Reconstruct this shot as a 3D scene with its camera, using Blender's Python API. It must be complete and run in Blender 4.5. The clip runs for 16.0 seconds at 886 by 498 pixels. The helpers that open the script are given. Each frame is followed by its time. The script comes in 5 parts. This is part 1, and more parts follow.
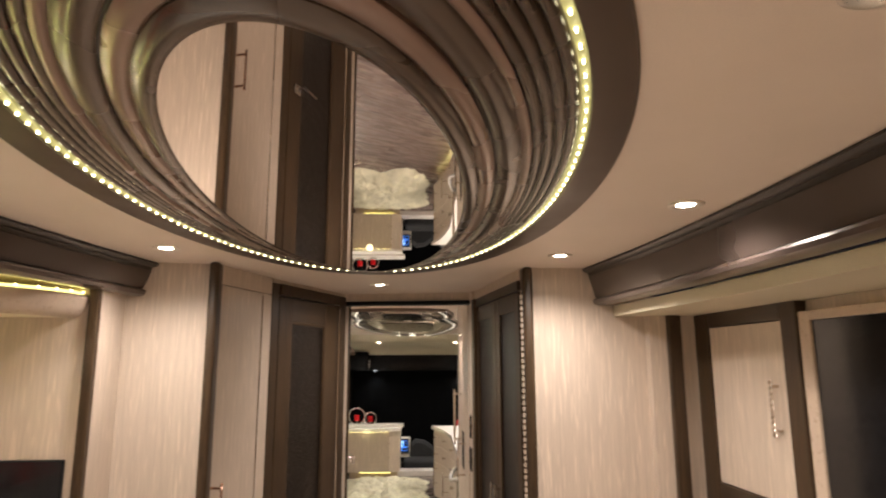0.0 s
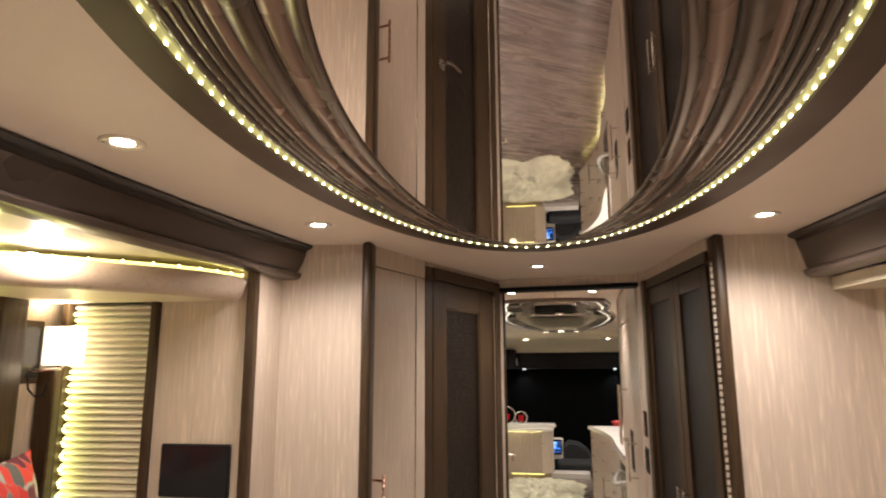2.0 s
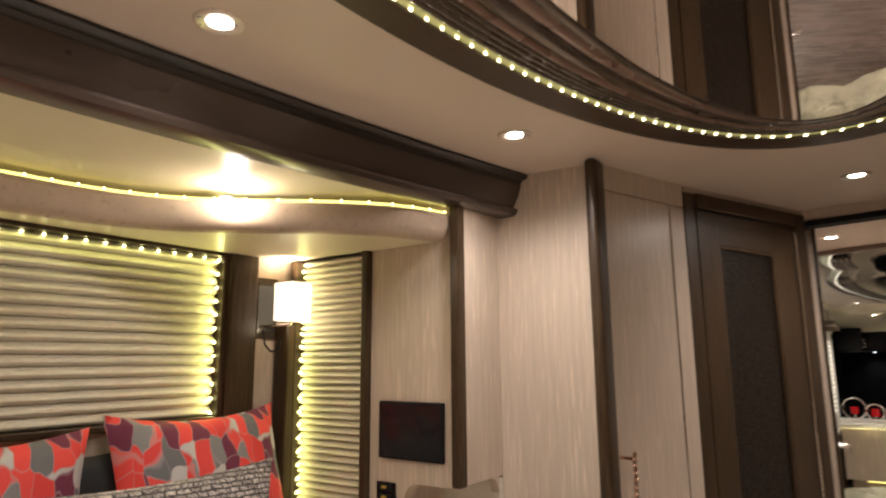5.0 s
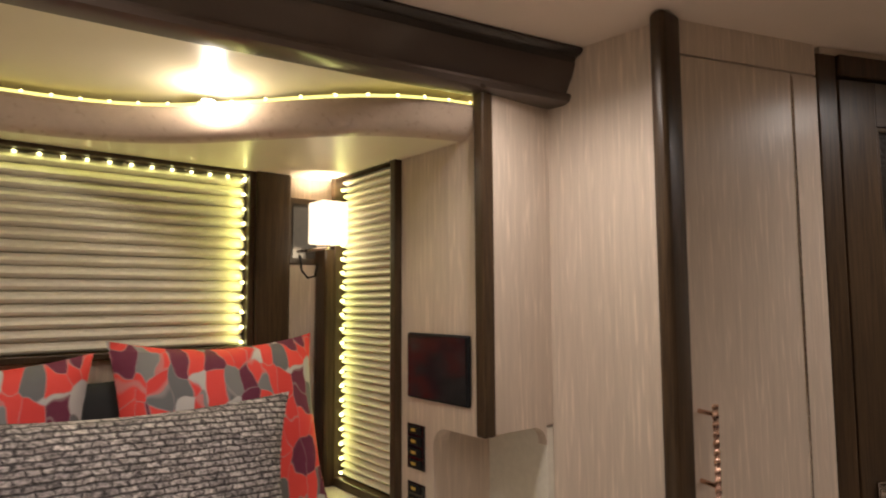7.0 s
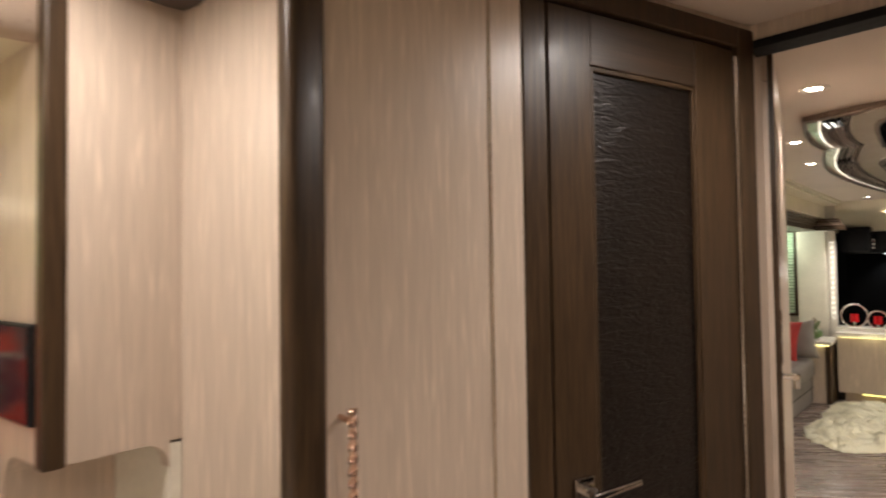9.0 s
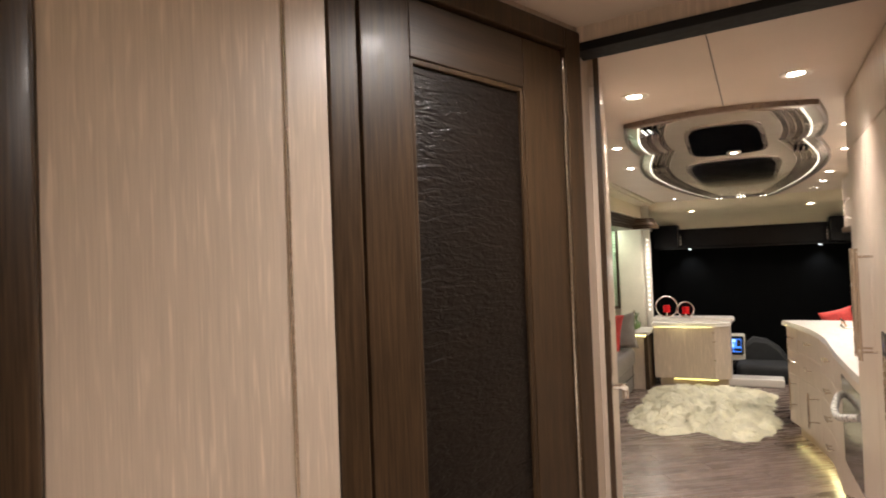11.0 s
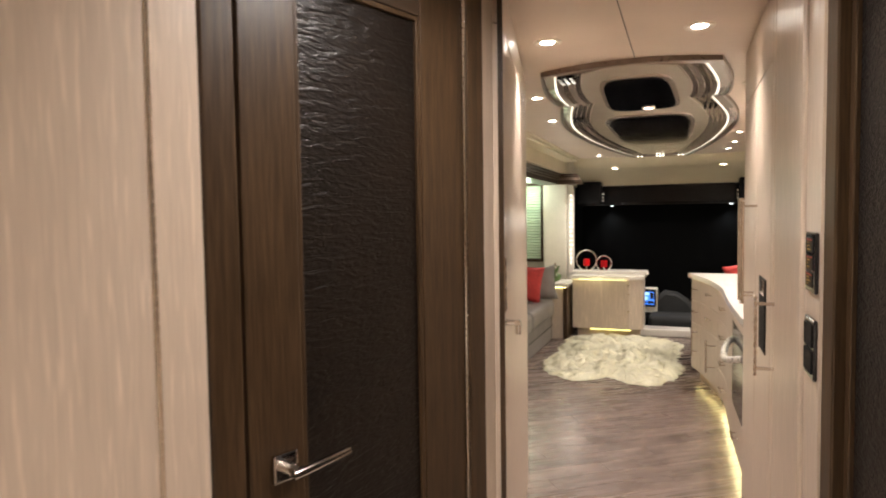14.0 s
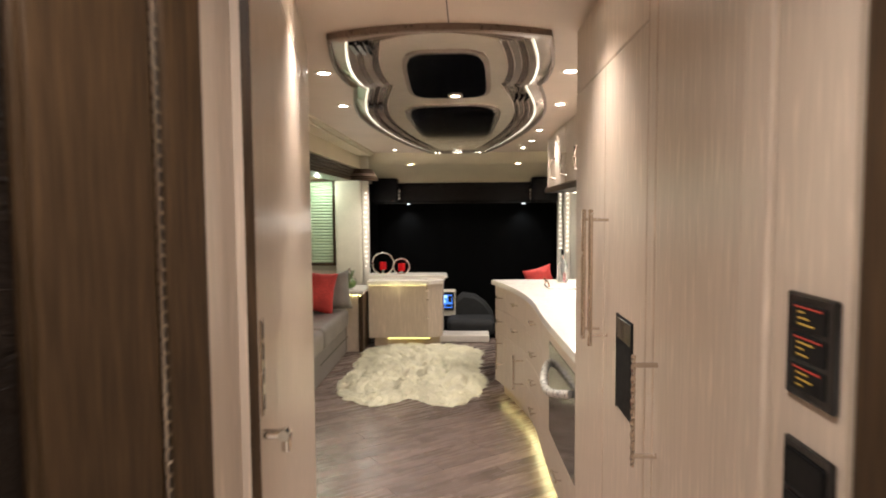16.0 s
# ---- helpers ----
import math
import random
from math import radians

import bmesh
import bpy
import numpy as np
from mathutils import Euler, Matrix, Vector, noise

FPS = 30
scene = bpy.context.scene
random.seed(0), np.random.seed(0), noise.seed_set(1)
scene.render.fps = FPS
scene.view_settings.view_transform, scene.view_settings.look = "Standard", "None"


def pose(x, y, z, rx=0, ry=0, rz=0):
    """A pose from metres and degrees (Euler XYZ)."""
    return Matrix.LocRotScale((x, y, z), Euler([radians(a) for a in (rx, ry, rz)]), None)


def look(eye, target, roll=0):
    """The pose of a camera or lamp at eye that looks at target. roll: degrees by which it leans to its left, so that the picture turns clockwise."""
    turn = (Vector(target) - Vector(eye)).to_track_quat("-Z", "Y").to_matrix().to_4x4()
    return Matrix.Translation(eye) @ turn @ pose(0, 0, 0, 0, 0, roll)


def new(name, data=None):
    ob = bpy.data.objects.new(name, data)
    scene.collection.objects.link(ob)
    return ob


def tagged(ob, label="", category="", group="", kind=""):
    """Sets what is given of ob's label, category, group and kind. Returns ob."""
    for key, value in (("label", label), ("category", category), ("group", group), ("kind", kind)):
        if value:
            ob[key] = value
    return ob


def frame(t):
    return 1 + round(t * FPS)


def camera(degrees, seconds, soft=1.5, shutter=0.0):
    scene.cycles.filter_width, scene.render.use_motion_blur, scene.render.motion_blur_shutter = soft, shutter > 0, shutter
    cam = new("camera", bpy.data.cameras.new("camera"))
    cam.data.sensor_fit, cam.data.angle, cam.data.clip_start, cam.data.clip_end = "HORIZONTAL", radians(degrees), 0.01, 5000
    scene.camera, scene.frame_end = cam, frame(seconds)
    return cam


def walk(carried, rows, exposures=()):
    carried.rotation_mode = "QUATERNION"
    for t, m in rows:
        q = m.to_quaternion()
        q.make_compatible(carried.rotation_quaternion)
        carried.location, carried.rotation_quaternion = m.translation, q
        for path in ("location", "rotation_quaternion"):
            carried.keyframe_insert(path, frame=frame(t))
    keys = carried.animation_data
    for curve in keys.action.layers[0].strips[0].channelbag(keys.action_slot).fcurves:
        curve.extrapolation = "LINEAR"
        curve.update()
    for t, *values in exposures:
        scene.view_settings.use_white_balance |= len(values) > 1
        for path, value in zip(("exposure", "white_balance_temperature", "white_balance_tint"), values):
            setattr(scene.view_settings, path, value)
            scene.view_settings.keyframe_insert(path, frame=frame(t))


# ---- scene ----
cam = camera(70.7, 16.0, soft=1.9, shutter=0.6)
PATH = [
    (0, (0.236, 0.888, 1.673), (0.392, 2.85, 2.03), -0.2),
    (0.5, (0.215, 0.915, 1.655), (0.247, 2.882, 2.018), -0.2),
    (1, (0.187, 1.002, 1.641), (0.11, 2.968, 2.002), -0.2),
    (1.5, (0.159, 1.083, 1.632), (-0.003, 3.043, 1.993), -0.2),
    (2, (0.138, 1.162, 1.61), (-0.144, 3.108, 1.974), -0.2),
    (2.5, (0.166, 1.243, 1.593), (-0.226, 3.17, 1.958), -0.4),
    (3, (0.222, 1.346, 1.565), (-0.335, 3.231, 1.938), -0.4),
    (3.5, (0.237, 1.405, 1.532), (-0.473, 3.237, 1.905), -0.4),
    (4, (0.214, 1.483, 1.531), (-0.648, 3.251, 1.895), -0.4),
    (4.5, (0.215, 1.587, 1.499), (-0.786, 3.276, 1.877), -0.5),
    (7, (0.267, 2.245, 1.432), (-1.29, 3.49, 1.594), -0.3),
    (7.5, (0.278, 2.385, 1.422), (-1.248, 3.673, 1.533), -0.4),
    (8, (0.29, 2.549, 1.421), (-1.142, 3.943, 1.501), -0.6),
    (8.5, (0.297, 2.702, 1.418), (-1.04, 4.188, 1.493), -0.8),
    (9, (0.299, 2.843, 1.428), (-0.919, 4.427, 1.491), -0.8),
    (9.5, (0.269, 2.96, 1.455), (-0.829, 4.63, 1.509), -1.0),
    (10, (0.242, 3.055, 1.47), (-0.735, 4.798, 1.539), -2.0),
    (12.5, (0.314, 3.046, 1.473), (-0.368, 4.926, 1.479), -0.6),
    (13, (0.345, 3.027, 1.434), (-0.327, 4.91, 1.436), -0.8),
    (13.5, (0.36, 3.017, 1.391), (-0.292, 4.907, 1.328), -0.8),
    (14, (0.348, 3.092, 1.416), (-0.262, 4.994, 1.313), -0.8),
    (14.5, (0.308, 3.216, 1.448), (-0.134, 5.164, 1.336), -0.5),
    (15, (0.276, 3.389, 1.473), (0.065, 5.374, 1.35), -0.3),
    (15.5, (0.273, 3.609, 1.48), (0.2, 5.604, 1.354), -0.3),
    (16, (0.248, 3.859, 1.476), (0.282, 5.855, 1.346), -0.4),
]
EXPOSURES = [(0, 0.84), (4, 0.54), (7, 0.16), (7.5, 0.23), (8.5, 0.55), (10, 1.03), (12.5, 1.02), (13.5, 1.04), (14.5, 1.22), (15.5, 1.13), (16, 0.93)]
walk(cam, [(t, look(eye, target, roll)) for t, eye, target, roll in PATH], EXPOSURES)

# ---- night outside, lamps inside ----
world = bpy.data.worlds.new("night")
world.use_nodes = True
world.node_tree.nodes["Background"].inputs[0].default_value = (0.02, 0.025, 0.04, 1)
world.node_tree.nodes["Background"].inputs[1].default_value = 0.15
scene.world = world
WARM = (1.0, 0.893, 0.83)


def spot(x, y, z, watts, angle=142, blend=1.0, colour=WARM, size=0.03):
    data = bpy.data.lights.new("lamp_light", "SPOT")
    data.energy, data.color, data.spot_size, data.spot_blend, data.shadow_soft_size = watts, colour, radians(angle), blend, size
    ob = new("lamp_light", data)
    ob.location = (x, y, z)
    return ob


def point_source(x, y, z, watts, colour=WARM, size=0.03):
    data = bpy.data.lights.new("point_light", "POINT")
    data.energy, data.color, data.shadow_soft_size = watts, colour, size
    ob = new("point_light", data)
    ob.location = (x, y, z)
    return ob


# ---- materials ----
def material(name, colour, rough=0.5, metal=0.0, bump=0.0, noise_scale=(8, 8, 8), contrast=0.25, fine=(60, 60, 60), fine_contrast=0.1,
             bump_scale=None, coat=0.0, voronoi=False, random_piece=0.0, spec=0.5):
    """Two scales of noise vary the colour; a third gives relief."""
    m = bpy.data.materials.new(name)
    m.use_nodes = True
    nt = m.node_tree
    b = nt.nodes["Principled BSDF"]
    b.inputs["Roughness"].default_value, b.inputs["Metallic"].default_value = rough, metal
    b.inputs["Specular IOR Level"].default_value = spec
    if coat:
        b.inputs["Coat Weight"].default_value, b.inputs["Coat Roughness"].default_value = coat, 0.12
    tc = nt.nodes.new("ShaderNodeTexCoord")

    def noise_at(scale, detail):
        mp = nt.nodes.new("ShaderNodeMapping")
        mp.inputs["Scale"].default_value = scale
        nt.links.new(tc.outputs["Object"], mp.inputs[0])
        n = nt.nodes.new("ShaderNodeTexNoise")
        n.inputs["Scale"].default_value, n.inputs["Detail"].default_value = 1.0, detail
        nt.links.new(mp.outputs[0], n.inputs["Vector"])
        return n.outputs[0]

    def ramp(factor, lo, hi, a, c):
        r = nt.nodes.new("ShaderNodeMapRange")
        r.inputs[1].default_value, r.inputs[2].default_value, r.inputs[3].default_value, r.inputs[4].default_value = lo, hi, a, c
        nt.links.new(factor, r.inputs[0])
        return r.outputs[0]

    coarse, small = noise_at(noise_scale, 3), noise_at(fine, 2)
    f1 = ramp(coarse, 0.3, 0.7, 1 - contrast, 1 + contrast)
    f2 = ramp(small, 0.3, 0.7, 1 - fine_contrast, 1 + fine_contrast)
    mul = nt.nodes.new("ShaderNodeMath")
    mul.operation = "MULTIPLY"
    nt.links.new(f1, mul.inputs[0])
    nt.links.new(f2, mul.inputs[1])
    value = mul.outputs[0]
    if random_piece:
        info = nt.nodes.new("ShaderNodeObjectInfo")
        f3 = ramp(info.outputs["Random"], 0, 1, 1 - random_piece, 1 + random_piece)
        mul2 = nt.nodes.new("ShaderNodeMath")
        mul2.operation = "MULTIPLY"
        nt.links.new(value, mul2.inputs[0])
        nt.links.new(f3, mul2.inputs[1])
        value = mul2.outputs[0]
    vm = nt.nodes.new("ShaderNodeVectorMath")
    vm.operation = "SCALE"
    vm.inputs[0].default_value = colour
    nt.links.new(value, vm.inputs["Scale"])
    nt.links.new(vm.outputs[0], b.inputs["Base Color"])
    nt.links.new(ramp(small, 0.2, 0.8, max(rough - 0.06, 0.02), min(rough + 0.08, 1)), b.inputs["Roughness"])
    if bump:
        if voronoi:
            mp = nt.nodes.new("ShaderNodeMapping")
            mp.inputs["Scale"].default_value = bump_scale
            nt.links.new(tc.outputs["Object"], mp.inputs[0])
            v = nt.nodes.new("ShaderNodeTexVoronoi")
            v.feature = "SMOOTH_F1"
            v.inputs["Scale"].default_value = 1
            nt.links.new(mp.outputs[0], v.inputs["Vector"])
            height = v.outputs["Distance"]
        else:
            height = noise_at(bump_scale or fine, 3)
        bp = nt.nodes.new("ShaderNodeBump")
        bp.inputs["Strength"].default_value, bp.inputs["Distance"].default_value = 1.0, bump
        nt.links.new(height, bp.inputs["Height"])
        nt.links.new(bp.outputs[0], b.inputs["Normal"])
    return m


def glow(name, colour, strength):
    m = bpy.data.materials.new(name)
    m.use_nodes = True
    b = m.node_tree.nodes["Principled BSDF"]
    b.inputs["Base Color"].default_value = (*[0.3 * c for c in colour], 1)
    b.inputs["Emission Color"].default_value = (*colour, 1)
    b.inputs["Emission Strength"].default_value = strength
    return m


def laminate():
    """Beige laminate with short pale upright flecks."""
    m = material("beige_laminate", (0.545, 0.448, 0.36), 0.34, noise_scale=(75, 75, 3.2), contrast=0.07, fine=(380, 380, 9), fine_contrast=0.06, bump=0.0001)
    nt = m.node_tree
    b = nt.nodes["Principled BSDF"]
    tc = nt.nodes.new("ShaderNodeTexCoord")
    mp = nt.nodes.new("ShaderNodeMapping")
    mp.inputs["Scale"].default_value = (105, 105, 8)
    nt.links.new(tc.outputs["Object"], mp.inputs[0])
    n = nt.nodes.new("ShaderNodeTexNoise")
    n.inputs["Scale"].default_value, n.inputs["Detail"].default_value = 1.0, 1.0
    nt.links.new(mp.outputs[0], n.inputs["Vector"])
    fl = nt.nodes.new("ShaderNodeMapRange")
    fl.inputs[1].default_value, fl.inputs[2].default_value, fl.inputs[3].default_value, fl.inputs[4].default_value = 0.56, 0.72, 1.0, 1.22
    nt.links.new(n.outputs[0], fl.inputs[0])
    vm = nt.nodes.new("ShaderNodeVectorMath")
    vm.operation = "SCALE"
    nt.links.new(b.inputs["Base Color"].links[0].from_socket, vm.inputs[0])
    nt.links.new(fl.outputs[0], vm.inputs["Scale"])
    nt.links.new(vm.outputs[0], b.inputs["Base Color"])
    return m


LAMINATE = laminate()
CEILING = material("padded_ceiling_vinyl", (0.68, 0.57, 0.475), 0.5, noise_scale=(3, 3, 3), contrast=0.04, fine=(300, 300, 300), fine_contrast=0.03, bump=0.0001)
CREAM = material("cream_panel", (0.68, 0.60, 0.44), 0.35, noise_scale=(3, 3, 3), contrast=0.04, fine=(200, 200, 200), fine_contrast=0.03)
DARKWOOD = material("dark_stained_wood", (0.047, 0.0275, 0.0135), 0.38, noise_scale=(60, 60, 2.5), contrast=0.25, fine=(230, 230, 9), fine_contrast=0.38, bump=0.0003, coat=0.03, spec=0.33)
BEAMWOOD = material("dark_stained_beam_wood", (0.088, 0.064, 0.053), 0.30, noise_scale=(4, 1.5, 4), contrast=0.05, fine=(5, 5, 5), fine_contrast=0.03, metal=0.35, coat=0.6)
BRONZE = material("bronze_lacquer", (0.060, 0.037, 0.022), 0.24, metal=0.25, noise_scale=(3, 3, 3), contrast=0.06, fine=(5, 5, 5), fine_contrast=0.03, coat=0.4)
BRONZE_SATIN = material("bronze_satin_lacquer", (0.062, 0.039, 0.025), 0.42, metal=0.1, noise_scale=(3, 3, 3), contrast=0.06, fine=(5, 5, 5), fine_contrast=0.03, spec=0.35)
COPPER = material("rose_bronze_lacquer", (0.21, 0.132, 0.098), 0.26, metal=0.3, noise_scale=(3, 3, 3), contrast=0.05, fine=(5, 5, 5), fine_contrast=0.03, coat=0.4)


def leather(name, colour, spec, across, depth, squash=0.26, rough=0.36):
    """Embossed leather: wavy wrinkles that run level, crossed by fine pebbles."""
    m = material(name, colour, rough, spec=spec, noise_scale=(9, 9, 9), contrast=0.25, fine=(120, 120, 160), fine_contrast=0.25)
    nt = m.node_tree
    tc = nt.nodes.new("ShaderNodeTexCoord")
    heights = []
    for scale, detail, twist in (((squash * across, squash * across, across), 2.0, 1.2), ((70, 70, 120), 1.0, 0.6)):
        mp = nt.nodes.new("ShaderNodeMapping")
        mp.inputs["Scale"].default_value = scale
        nt.links.new(tc.outputs["Object"], mp.inputs[0])
        n = nt.nodes.new("ShaderNodeTexNoise")
        n.inputs["Scale"].default_value, n.inputs["Detail"].default_value, n.inputs["Distortion"].default_value = 1.0, detail, twist
        nt.links.new(mp.outputs[0], n.inputs["Vector"])
        heights.append(n.outputs[0])
    mix = nt.nodes.new("ShaderNodeMath")
    mix.operation = "MULTIPLY_ADD"
    mix.inputs[1].default_value = 0.35
    nt.links.new(heights[1], mix.inputs[0])
    nt.links.new(heights[0], mix.inputs[2])
    bp = nt.nodes.new("ShaderNodeBump")
    bp.inputs["Strength"].default_value, bp.inputs["Distance"].default_value = 1.0, depth
    nt.links.new(mix.outputs[0], bp.inputs["Height"])
    nt.links.new(bp.outputs[0], nt.nodes["Principled BSDF"].inputs["Normal"])
    return m


HIDE = leather("hammered_dark_leather", (0.0060, 0.0038, 0.0025), 0.38, 66, 0.0046)
HIDE_GREY = leather("hammered_grey_leather", (0.0085, 0.0073, 0.0069), 0.42, 120, 0.0045, 0.62, 0.34)
NICKEL = material("brushed_nickel", (0.62, 0.55, 0.48), 0.22, metal=1.0, contrast=0.06, fine_contrast=0.05)
SATIN_RING = material("satin_lamp_ring", (0.78, 0.70, 0.60), 0.30, metal=0.6, contrast=0.03, fine_contrast=0.03)
CHROME = material("chrome", (0.8, 0.78, 0.75), 0.06, metal=1.0, contrast=0.03, fine_contrast=0.02)
CHROME_DARK = material("smoked_chrome", (0.42, 0.38, 0.35), 0.14, metal=1.0, contrast=0.05, fine_contrast=0.04)
BRASSY = material("rose_gold_handle", (0.62, 0.40, 0.30), 0.2, metal=1.0, contrast=0.06, fine_contrast=0.05)
BLACK = material("black_gloss_plastic", (0.008, 0.008, 0.009), 0.12, contrast=0.1, fine_contrast=0.1)
BLACK_MATT = material("black_matt", (0.007, 0.007, 0.0075), 0.6, spec=0.18, contrast=0.2, fine_contrast=0.2)
SLAT = material("cream_blind_slat", (0.68, 0.63, 0.52), 0.45, contrast=0.06, fine_contrast=0.05)
WHITE = material("white_solid_surface", (0.80, 0.76, 0.70), 0.18, contrast=0.03, fine_contrast=0.03)
WHITE_WALL = material("white_padded_wall", (0.72, 0.68, 0.58), 0.5, contrast=0.04, fine_contrast=0.04)
GREY_LEATHER = material("grey_leather", (0.20, 0.18, 0.165), 0.42, noise_scale=(6, 6, 6), contrast=0.12, fine=(120, 120, 120), fine_contrast=0.1, bump=0.0008)
CARPET = material("dark_grey_upholstery", (0.019, 0.020, 0.021), 0.8, contrast=0.2, fine_contrast=0.2)
RED = material("red_fabric", (0.45, 0.035, 0.03), 0.7, contrast=0.12, fine_contrast=0.2, bump=0.0005)
RED_GLASS = material("red_candle_glass", (0.55, 0.01, 0.015), 0.12, contrast=0.1, fine_contrast=0.05)
GREEN = material("green_leaf", (0.10, 0.17, 0.05), 0.5, contrast=0.3, fine_contrast=0.2)
STEEL = material("oven_steel_glass", (0.07, 0.065, 0.06), 0.12, metal=0.6, contrast=0.05, fine_contrast=0.05)
HATCH_GLASS = material("dark_hatch_glass", (0.004, 0.004, 0.006), 0.08, contrast=0.1, fine_contrast=0.1, spec=0.25)
BRONZE_RIB = material("bronze_rib", (0.20, 0.15, 0.12), 0.3, metal=0.3, contrast=0.1, fine_contrast=0.1)
LINEN = material("white_bed_linen", (0.7, 0.66, 0.6), 0.8, contrast=0.05, fine_contrast=0.08, bump=0.0006)
LED = glow("warm_led", (1.0, 0.88, 0.34), 5.0)
LED_DOT = glow("warm_led_bead", (1.0, 0.90, 0.55), 6.0)
LED_STRIP = glow("dim_led_cove", (1.0, 0.88, 0.25), 1.6)
LED_FAINT = glow("faint_led_groove", (1.0, 0.92, 0.35), 0.2)
LAMP_LENS = glow("downlight_lens", (1.0, 0.93, 0.8), 30.0)
SHADE = glow("lit_lamp_shade", (1.0, 0.82, 0.6), 1.5)
BLUE_SCREEN = glow("blue_screen", (0.05, 0.22, 0.9), 0.75)
INDICATOR = glow("amber_indicator", (0.9, 0.55, 0.08), 0.10)
INDICATOR_RED = glow("red_indicator", (0.9, 0.08, 0.05), 0.08)
MIRROR = bpy.data.materials.new("mirror_glass")
MIRROR.use_nodes = True
MIRROR.node_tree.nodes["Principled BSDF"].inputs["Base Color"].default_value = (0.86, 0.80, 0.75, 1)
MIRROR.node_tree.nodes["Principled BSDF"].inputs["Metallic"].default_value = 1
MIRROR.node_tree.nodes["Principled BSDF"].inputs["Roughness"].default_value = 0.015


def floor_material():
    m = material("dark_plank_floor", (0.165, 0.122, 0.102), 0.26, noise_scale=(2.0, 7, 4), contrast=0.32, fine=(4, 34, 20), fine_contrast=0.06, bump=0.0002, random_piece=0.08)
    # each board takes its grain from another place
    nt = m.node_tree
    info = nt.nodes.new("ShaderNodeObjectInfo")
    shift = nt.nodes.new("ShaderNodeVectorMath")
    shift.operation = "SCALE"
    shift.inputs[0].default_value = (23.0, 41.0, 7.0)
    nt.links.new(info.outputs["Random"], shift.inputs["Scale"])
    for n in list(nt.nodes):
        if n.bl_idname == "ShaderNodeMapping":
            nt.links.new(shift.outputs[0], n.inputs["Location"])
    return m


FLOOR = floor_material()
RUG = material("sheepskin", (0.72, 0.69, 0.53), 0.95, noise_scale=(6, 6, 6), contrast=0.12, fine=(60, 60, 60), fine_contrast=0.08, bump=0.012, bump_scale=(38, 38, 38), spec=0.1)


# ---- mesh helpers ----
def mesh_of(name, bm, mat, smooth=False):
    me = bpy.data.meshes.new(name)
    bmesh.ops.recalc_face_normals(bm, faces=bm.faces)
    bm.to_mesh(me)
    bm.free()
    for one in mat if isinstance(mat, (list, tuple)) else (mat,):
        me.materials.append(one)
    if smooth:
        me.polygons.foreach_set("use_smooth", [True] * len(me.polygons))
        me.set_sharp_from_angle(angle=radians(40))
    return me


def part(name, bm, mat, parent, label="", smooth=False):
    """One mesh object under a thing or a part; the mesh is in the parent's own axes."""
    ob = new(name, mesh_of(name, bm, mat, smooth))
    ob.parent = parent
    if label:
        ob["label"] = label
    return ob


def shared(name, me, parent, m):
    """One more object on a mesh that exists, under a parent."""
    ob = new(name, me)
    ob.parent = parent
    ob.matrix_basis = m
    return ob


def thing(name, label, category, group="", kind="", at=None):
    ob = new(name)
    ob.empty_display_size = 0.05
    if at is not None:
        ob.matrix_basis = at
    return tagged(ob, label, category, group, kind)


def single(name, bm, mat, label, category, group="", kind="", at=None, smooth=False):
    ob = new(name, mesh_of(name, bm, mat, smooth))
    if at is not None:
        ob.matrix_basis = at
    return tagged(ob, label, category, group, kind)


def structure(name, bm, mat, label, category="wall", at=None, smooth=False):
    return single(name, bm, mat, label, category, "", "structure", at, smooth)


def box(x0, x1, y0, y1, z0, z1, bevel=0.0, bm=None, segments=2):
    bm = bm or bmesh.new()
    m = Matrix.LocRotScale(((x0 + x1) / 2, (y0 + y1) / 2, (z0 + z1) / 2), None, (abs(x1 - x0), abs(y1 - y0), abs(z1 - z0)))
    made = bmesh.ops.create_cube(bm, size=1, matrix=m)
    if bevel:
        edges = list({e for v in made["verts"] for e in v.link_edges})
        bmesh.ops.bevel(bm, geom=edges, offset=bevel, segments=segments, affect="EDGES", profile=0.5)
    return bm


def prism(points, z0, z1, bm=None, bevel=0.0):
    """An upright block on an outline in plan."""
    bm = bm or bmesh.new()
    low = [bm.verts.new((x, y, z0)) for x, y in points]
    high = [bm.verts.new((x, y, z1)) for x, y in points]
    bm.faces.new(low[::-1])
    top = bm.faces.new(high)
    n = len(points)
    for i in range(n):
        bm.faces.new((low[i], low[(i + 1) % n], high[(i + 1) % n], high[i]))
    if bevel:
        bmesh.ops.bevel(bm, geom=list(top.edges), offset=bevel, segments=2, affect="EDGES")
    return bm


def cylinder(p, q, r, r2=None, n=16, bm=None):
    """A rod from p to q."""
    bm = bm or bmesh.new()
    p, q = Vector(p), Vector(q)
    turn = (q - p).to_track_quat("Z", "Y").to_matrix().to_4x4()
    bmesh.ops.create_cone(bm, cap_ends=True, segments=n, radius1=r, radius2=r if r2 is None else r2, depth=(q - p).length,
                          matrix=Matrix.Translation((p + q) / 2) @ turn)
    return bm


